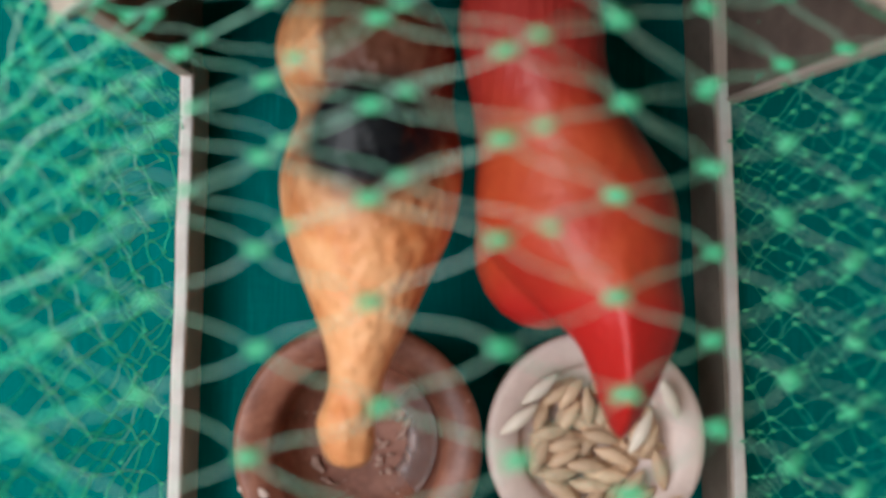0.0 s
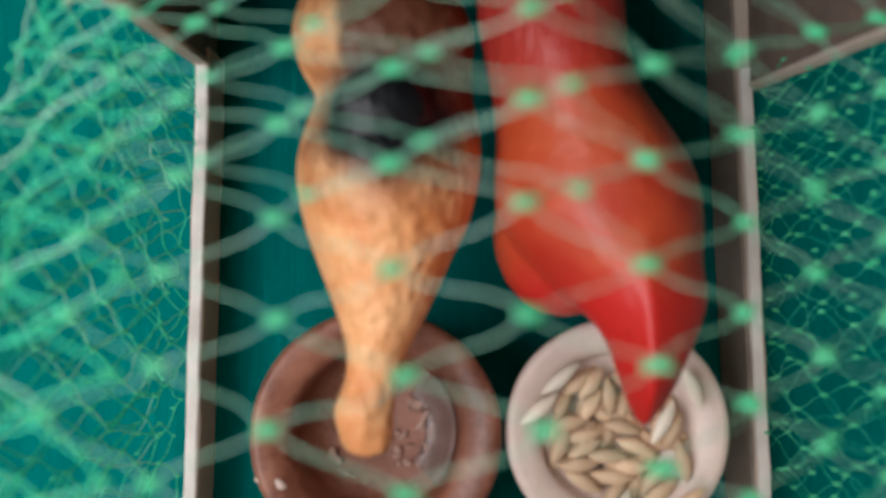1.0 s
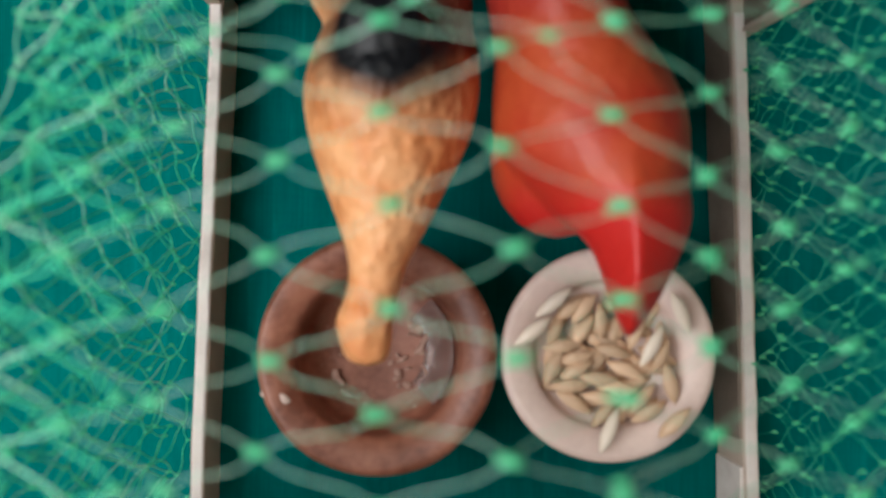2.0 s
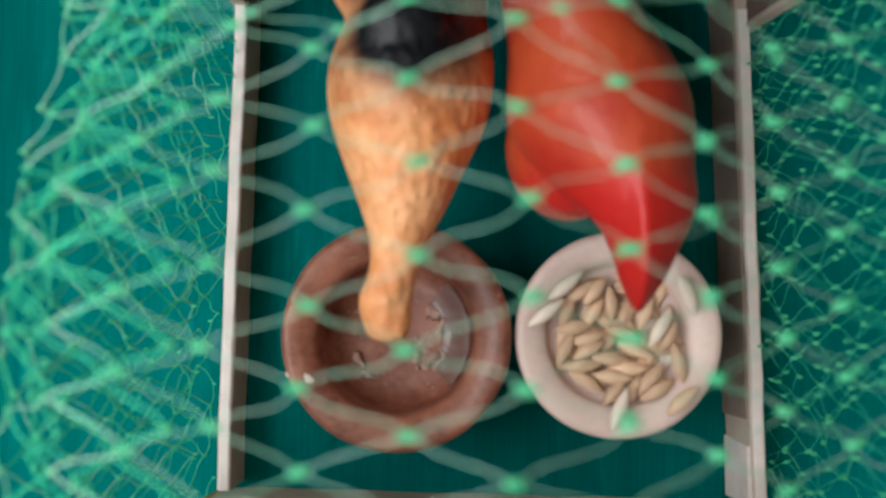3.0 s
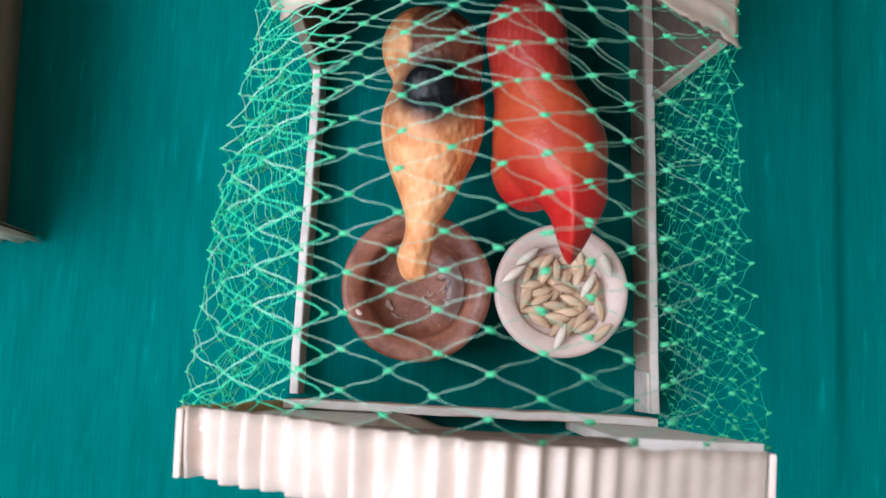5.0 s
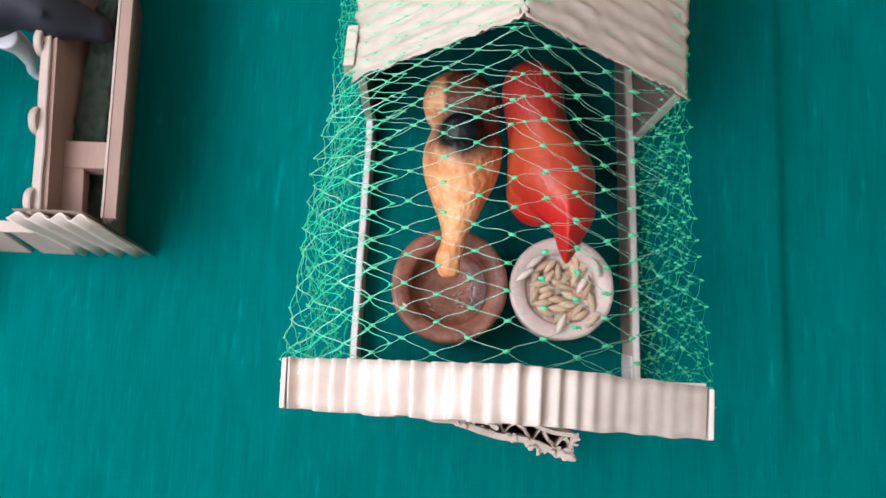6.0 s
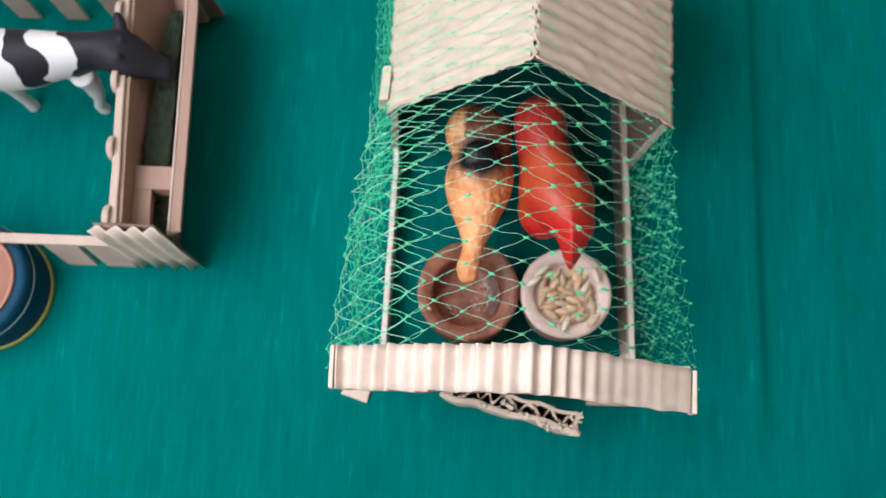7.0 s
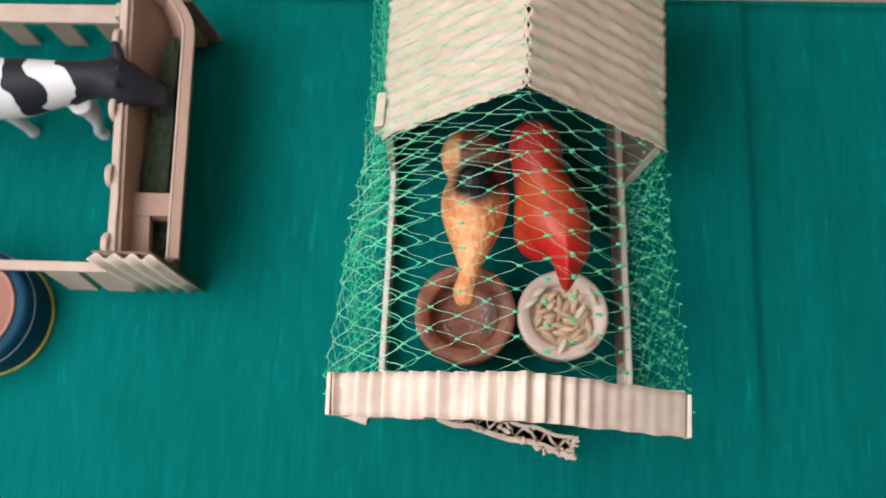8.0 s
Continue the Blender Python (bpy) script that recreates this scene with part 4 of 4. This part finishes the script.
def net():
    ob = thing("netting", "green knotted garden netting draped over the run and the roof", "net")
    rnd = random.Random(3)
    pitch = 10.3
    # shift along, the part of the run that the layer covers: two nets on top, looser folds at the sides
    for layer, (dy, lo, hi) in enumerate(((0.0, -999, 999), (2.6, -999, -44), (0.9, -46, 999), (1.3, 56, 999), (5.2, -999, -50))):
        pale, green, knots = bmesh.new(), bmesh.new(), bmesh.new()
        grid = {}
        for i in range(-17, 18):
            run = -3.0 + pitch * i
            if not lo <= run <= hi:
                continue
            loose = min(1.0, max(0.0, (abs(run) - 45) / 25.0))
            da = (0.0, 4.0, 0.7 + 2.8 * max(0.0, min(1.0, (run + 15) / 40.0)), -2.0, -3.5)[layer]
            for j in range(-3, 53):
                if (i + j) % 2 == 0:
                    continue
                y = 8.8 + 4.4 * j - 0.012 * min(j, 24) ** 2 - 0.9 * max(0, j - 24)
                if abs(run + da) > section_at(run < 0, round(y * 2) / 2)[-1, 0]:
                    continue
                if layer == 2 and run < 5 and y < 70:
                    continue
                wander = noise.noise(Vector((run * 0.025, y * 0.03, layer * 7)))
                drift = noise.noise(Vector((run * 0.02, y * 0.025, layer * 9 + 3)))
                q = net_point(run + da + wander * (1.6 + 5.0 * loose), max(-6.0, y + dy + drift * (2.0 + 5.0 * loose)))
                q += Vector((rnd.uniform(-0.5, 0.5), rnd.uniform(-0.5, 0.5), rnd.uniform(-0.3, 0.3))) * (1 + loose)
                if layer:  # the looser folds hang inside the outer one
                    deep = 1.5 + 5.5 * (0.5 + noise.noise(Vector((q.y * 0.03, q.z * 0.035, layer * 5)))) * loose
                    q.x -= math.copysign(deep, run)
                elif loose:
                    q.x += math.copysign(1.0, -run) * loose * 0.7 * (1 + noise.noise(Vector((q.y * 0.04, q.z * 0.04, 2))))
                q.z = max(q.z, 0.8)
                grid[i, j] = q
        for (i, j), q in grid.items():
            run = -3.0 + pitch * i
            roof = q.y > 106
            left, side = run < -48, abs(run) > 48
            size = (1.0 if layer == 0 else 0.75) if not side else (0.62 if left else 0.72) if layer == 0 else 0.5 if left else 0.58
            size = 0.4 if roof else size
            ellipsoid(q, (1.4 * size, 0.66 * size, 0.4 * size), knots, (0, rnd.uniform(-15, 15), rnd.uniform(-20, 20)), 1)
            for k in (-1, 1):
                r = grid.get((i + 1, j + k))
                if r is None or (layer > 1 and rnd.random() < (0.08 if abs(run) < 48 else 0.3)):
                    continue
                d = r - q
                across = Vector((-d.y, d.x, 0)).normalized() * (0.9 * k)
                bow = Vector((0, 0, rnd.uniform(-0.7, 0.2)))
                # greener at sides and roof, thicker on the left, for how light falls
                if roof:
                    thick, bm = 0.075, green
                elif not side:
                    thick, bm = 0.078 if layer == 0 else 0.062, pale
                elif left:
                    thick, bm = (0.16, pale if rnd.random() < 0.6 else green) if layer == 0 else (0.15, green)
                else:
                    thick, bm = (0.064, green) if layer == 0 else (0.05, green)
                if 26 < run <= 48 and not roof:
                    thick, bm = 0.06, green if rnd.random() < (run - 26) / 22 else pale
                sw = rnd.uniform(0.4, 1.6)
                off = rnd.uniform(-0.45, 0.45)
                pts = [q + d * s + across * math.sin(2 * math.pi * s) * 0.36 * sw + bow * math.sin(math.pi * s) + across.normalized() * off * math.sin(math.pi * s) for s in (0, 0.15, 0.3, 0.5, 0.7, 0.85, 1)]
                tube(pts, thick, 5, bm)
        if len(pale.verts):
            tagged(part("mesh_thread", pale, STRAND, ob, "pale green twisted filaments", smooth=True), kind="stuff")
        else:
            pale.free()
        tagged(part("mesh_thread", green, STRAND_LIT_GREEN, ob, "same filaments at sides and roof, greener for the light through them", smooth=True), kind="stuff")
        tagged(part("mesh_knot", knots, KNOT, ob, "bright green knots", smooth=True), kind="stuff")


net()


# ---------------------------------------------------------------- cow pen
def pen_fence(x0, x1, y, slats, step, wide, half, splay, label):
    """Top rail and slats; half is a slat's half width, splay how far its foot stands out."""
    ob = thing("pen_fence", label, "fence", "fences of the cow pen")
    part("rail", solid([(x0, y - wide, 32.6), (x1, y - wide, 32.6), (x1, y + wide, 32.6), (x0, y + wide, 32.6), (x0, y - wide, 35), (x1, y - wide, 35.4), (x1, y + wide, 35.4), (x0, y + wide, 35)], 0.5), WOOD_PALE, ob)
    for k in range(slats):
        x = x1 - 10 - k * step
        f = y - splay
        part("slat", solid([(x - half, f - 1.6, 0), (x + half, f - 1.6, 0), (x + half, f, 0), (x - half, f, 0), (x - half - 1, y - 1.6, 32.4), (x + half + 1, y - 1.6, 32.4), (x + half + 1, y, 32.4), (x - half - 1, y, 32.4)], 0.4), WOOD_PALE, ob)
    part("post", board((x1 + 0.5, y - 3.5), (x1 + 0.5, y + 3.5), 0, 40, 3.0, 0.6), WOOD_PALE, ob)
    return ob


pen_fence(-330, -184, 56, 2, 20, 2.4, 7.5, 3.4, "pale thin wooden pen fence with a narrow top rail")
pen_fence(-330, -198, 187, 5, 26, 5.0, 6.0, 0.0, "pale thin wooden pen fence with spaced slats")


def manger():
    ob = thing("manger", "pale wooden feeding trough with card ends, dark fodder inside", "trough")
    y0, y1 = 56, 186
    # near side with rounded slat tops, leaning inwards below and running a little askew
    def near(y):
        return -175.2 - 0.063 * (y - y0)

    def foot(y):
        return -173.4 + 6.0 * max(0.0, (y - 95) / 90.0)

    part("side_board", shell(lambda u, v, s: Vector((foot(u) + (near(u) + 2.4 - foot(u)) * v + (1.2 if s else -1.2), u, 24 + 42 * v)), steps(y0, y1, 24), steps(0, 1, 3)), WOOD, ob)
    part("rail", board((near(y0), y0), (near(y1), y1), 60, 68, 3.6, 0.4, wobble=0.5), WOOD_PALE, ob)
    for y in (60, 92, 124, 158):
        x = near(y) - 2.4
        bm = lathe([(5.0, -1.4), (5.4, -0.8), (5.4, 0.8), (5.0, 1.4)], 24)
        bmesh.ops.transform(bm, verts=bm.verts, matrix=pose((x + 0.2) * MM, y * MM, 0.066, 0, 90, 0))
        solid([(x - 1.4, y - 5, 0), (x + 1.2, y - 5, 0), (x + 1.2, y + 5, 0), (x - 1.4, y + 5, 0), (x - 1.4, y - 5, 66), (x + 1.2, y - 5, 66), (x + 1.2, y + 5, 66), (x - 1.4, y + 5, 66)], bm=bm)
        part("slat", bm, WOOD_PALE, ob)
    def rim(y):
        return -150.5 - 0.03 * (y - y0) - 11.0 * max(0.0, (y - 164) / 22.0) ** 2

    def outer(u, v, s):
        lean = 16.0 * (1 - max(0.0, v) / 34)
        return Vector((rim(u) - lean + (1.3 if s else -1.3), u, 24 + v))

    part("outer_board", shell(outer, steps(y0, y1, 40), [-24, -12] + steps(0, 34, 4)), WOOD, ob, smooth=True)
    for lo, hi, m, label in ((-2.6, -1.7, WOOD_PALE, "pale worn top edge"), (-1.3, 3.2, WOOD, "tan outer ply of the top edge")):
        part("edge_strip", shell(lambda u, v, s: Vector((rim(u) + v, u, 59.2 + (1.2 if s else -1.2) + 0.3 * noise.noise(Vector((u * 0.1, v, 0))))), steps(y0, y1, 40), [lo, hi]), m, ob, label)
    part("floor_board", solid([(-175, y0, 22), (-168, y0, 22), (-168, y1, 22), (-175, y1, 22), (-175, y0, 25), (-168, y0, 25), (-168, y1, 25), (-175, y1, 25)], 0.3), WOOD, ob)
    part("divider", solid([(-176, 77, 42), (-153, 77, 42), (-153, 88, 42), (-176, 88, 42), (-176.5, 77, 54), (-153, 77, 54), (-153, 88, 54), (-176.5, 88, 54)], 0.5), WOOD, ob)
    part("shelf", solid([(-177, 56, 40), (-166, 56, 40), (-167, 78, 40), (-177, 78, 40), (-177.5, 56, 54), (-163.5, 56, 53), (-165, 78, 53), (-177.5, 78, 54)], 0.4), WOOD, ob)
    part("far_end", solid([(-178, 186, 0), (-163, 186, 0), (-163, 189, 0), (-178, 189, 0), (-182, 186, 60), (-164, 186, 60), (-164, 189, 60), (-182, 189, 60)], 0.4), WOOD, ob)
    part("brace", solid([(-166, 189.4, 0), (-155, 189.4, 0), (-155, 191.5, 0), (-166, 191.5, 0), (-164, 189.4, 45), (-159, 189.4, 45), (-159, 191.5, 45), (-164, 191.5, 45)], 0.4), CARD_DARK, ob)
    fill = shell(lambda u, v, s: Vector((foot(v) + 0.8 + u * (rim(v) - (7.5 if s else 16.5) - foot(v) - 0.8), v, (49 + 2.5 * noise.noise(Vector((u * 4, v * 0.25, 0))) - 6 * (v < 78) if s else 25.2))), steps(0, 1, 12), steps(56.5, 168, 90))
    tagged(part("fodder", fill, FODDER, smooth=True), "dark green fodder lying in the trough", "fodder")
    corrugated("end_panel", 31.5, 70, lambda u, v, h: Vector((-184.5 + u + 0.02 * v, 53.5 - h - 0.02 * v, 71 - v)), ob, "grey corrugated card end panel", amp=1.3, pitch=8.0, n_along=4, phase=21, material=STRIP)


manger()


def toy_cow():
    bm = bmesh.new()
    rows = [(-318, 137, 56, 3, 6), (-310, 137, 57, 11, 15), (-295, 137, 57, 14.5, 18), (-272, 137, 55, 14.5, 19), (-250, 137, 55, 14, 18.5), (-230, 137, 57, 13, 17.5), (-214, 138, 60, 10.4, 14.5), (-202, 138.5, 63, 8.8, 12.5), (-193, 138.5, 65.5, 8.2, 11), (-186, 137.8, 67, 10.2, 10), (-180, 137.2, 66.5, 11.0, 9.5), (-174, 136.4, 64, 9.8, 8.2), (-168.5, 135.2, 60.5, 7.2, 6.6), (-164, 134.2, 57.5, 5.8, 5.4), (-160.5, 133.6, 56, 4.8, 4.4), (-159, 133.4, 55.8, 1.0, 1.2)]
    loft([((r[0], r[1], r[2]), max(0.4, r[3]), max(0.4, r[4]), "x") for r in spline(rows, 5)], bm, 32)
    for x, y, dx, dy in ((-206, 133, -7, 2), (-220, 143, 0, 1), (-251, 132, 0, 3), (-296, 130, -4, 1), (-296, 143, -4, 2)):
        pts = [(x, y, 50, 6.0), (x + dx * 0.1, y + dy, 34, 4.6), (x + dx * 0.6, y + dy, 16, 3.2), (x + dx * 1.1, y + dy, 7, 3.0), (x + dx * 1.0, y + dy, 0, 3.6)]
        rings = []
        for px, py, pz, r in spline(pts, 4):
            rings.append([bm.verts.new(((px + r * math.cos(2 * math.pi * s / 16)) * MM, (py + r * math.sin(2 * math.pi * s / 16)) * MM, pz * MM)) for s in range(16)])
        for r0, r1 in zip(rings, rings[1:]):
            for s in range(16):
                bm.faces.new((r0[s], r0[(s + 1) % 16], r1[(s + 1) % 16], r1[s]))
        bm.faces.new(rings[0])
        bm.faces.new(rings[-1][::-1])
    ellipsoid((-181.5, 149, 71.5), (3.0, 6.8, 3.0), bm, (22, 0, 18), 2)
    ellipsoid((-178.5, 141.0, 74.0), (1.6, 1.6, 3.2), bm, (0, 0, 0), 2)
    ellipsoid((-178.5, 132.0, 74.0), (1.6, 1.6, 3.2), bm, (0, 0, 0), 2)
    ellipsoid((-180, 124.5, 65), (2.4, 4.5, 3.0), bm, (-35, 0, -10), 2)
    ob = part("toy_cow", bm, COW, smooth=True)
    rm = ob.modifiers.new("blend", "REMESH")
    rm.mode, rm.voxel_size, rm.use_smooth_shade = "VOXEL", 0.0011, True
    sm = ob.modifiers.new("soften", "SMOOTH")
    sm.factor, sm.iterations = 0.5, 5
    tagged(ob, "black and white plastic toy cow bending over the trough", "toy cow")


toy_cow()


def tin():
    ob = thing("round_tin", "round blue tin with a yellow base band and copper-coloured top", "tin", at=(-0.257, 0.036, 0))
    part("body", lathe([(28.5, 0.2), (29.6, 3.5), (29.6, 26), (29.0, 29.5), (27.6, 30.5), (26, 30.6), (0.4, 30.4)], 80), TIN_BLUE, ob, smooth=True)
    part("base_band", lathe([(28, 0), (30.4, 0.3), (30.6, 2.6), (30.0, 3.6), (29.0, 3.7)], 80), TIN_YELLOW, ob, "yellow base band", smooth=True)
    part("line", lathe([(29.2, 22), (29.9, 22.2), (29.9, 23.0), (29.2, 23.2)], 80), TIN_LINE, ob, "thin silvery line", smooth=True)
    part("top", lathe([(24, 30.5), (24.2, 31.4), (23, 31.8), (21.5, 31.2), (0.4, 31.2)], 80), COPPER, ob, "copper-coloured round top", smooth=True)


tin()
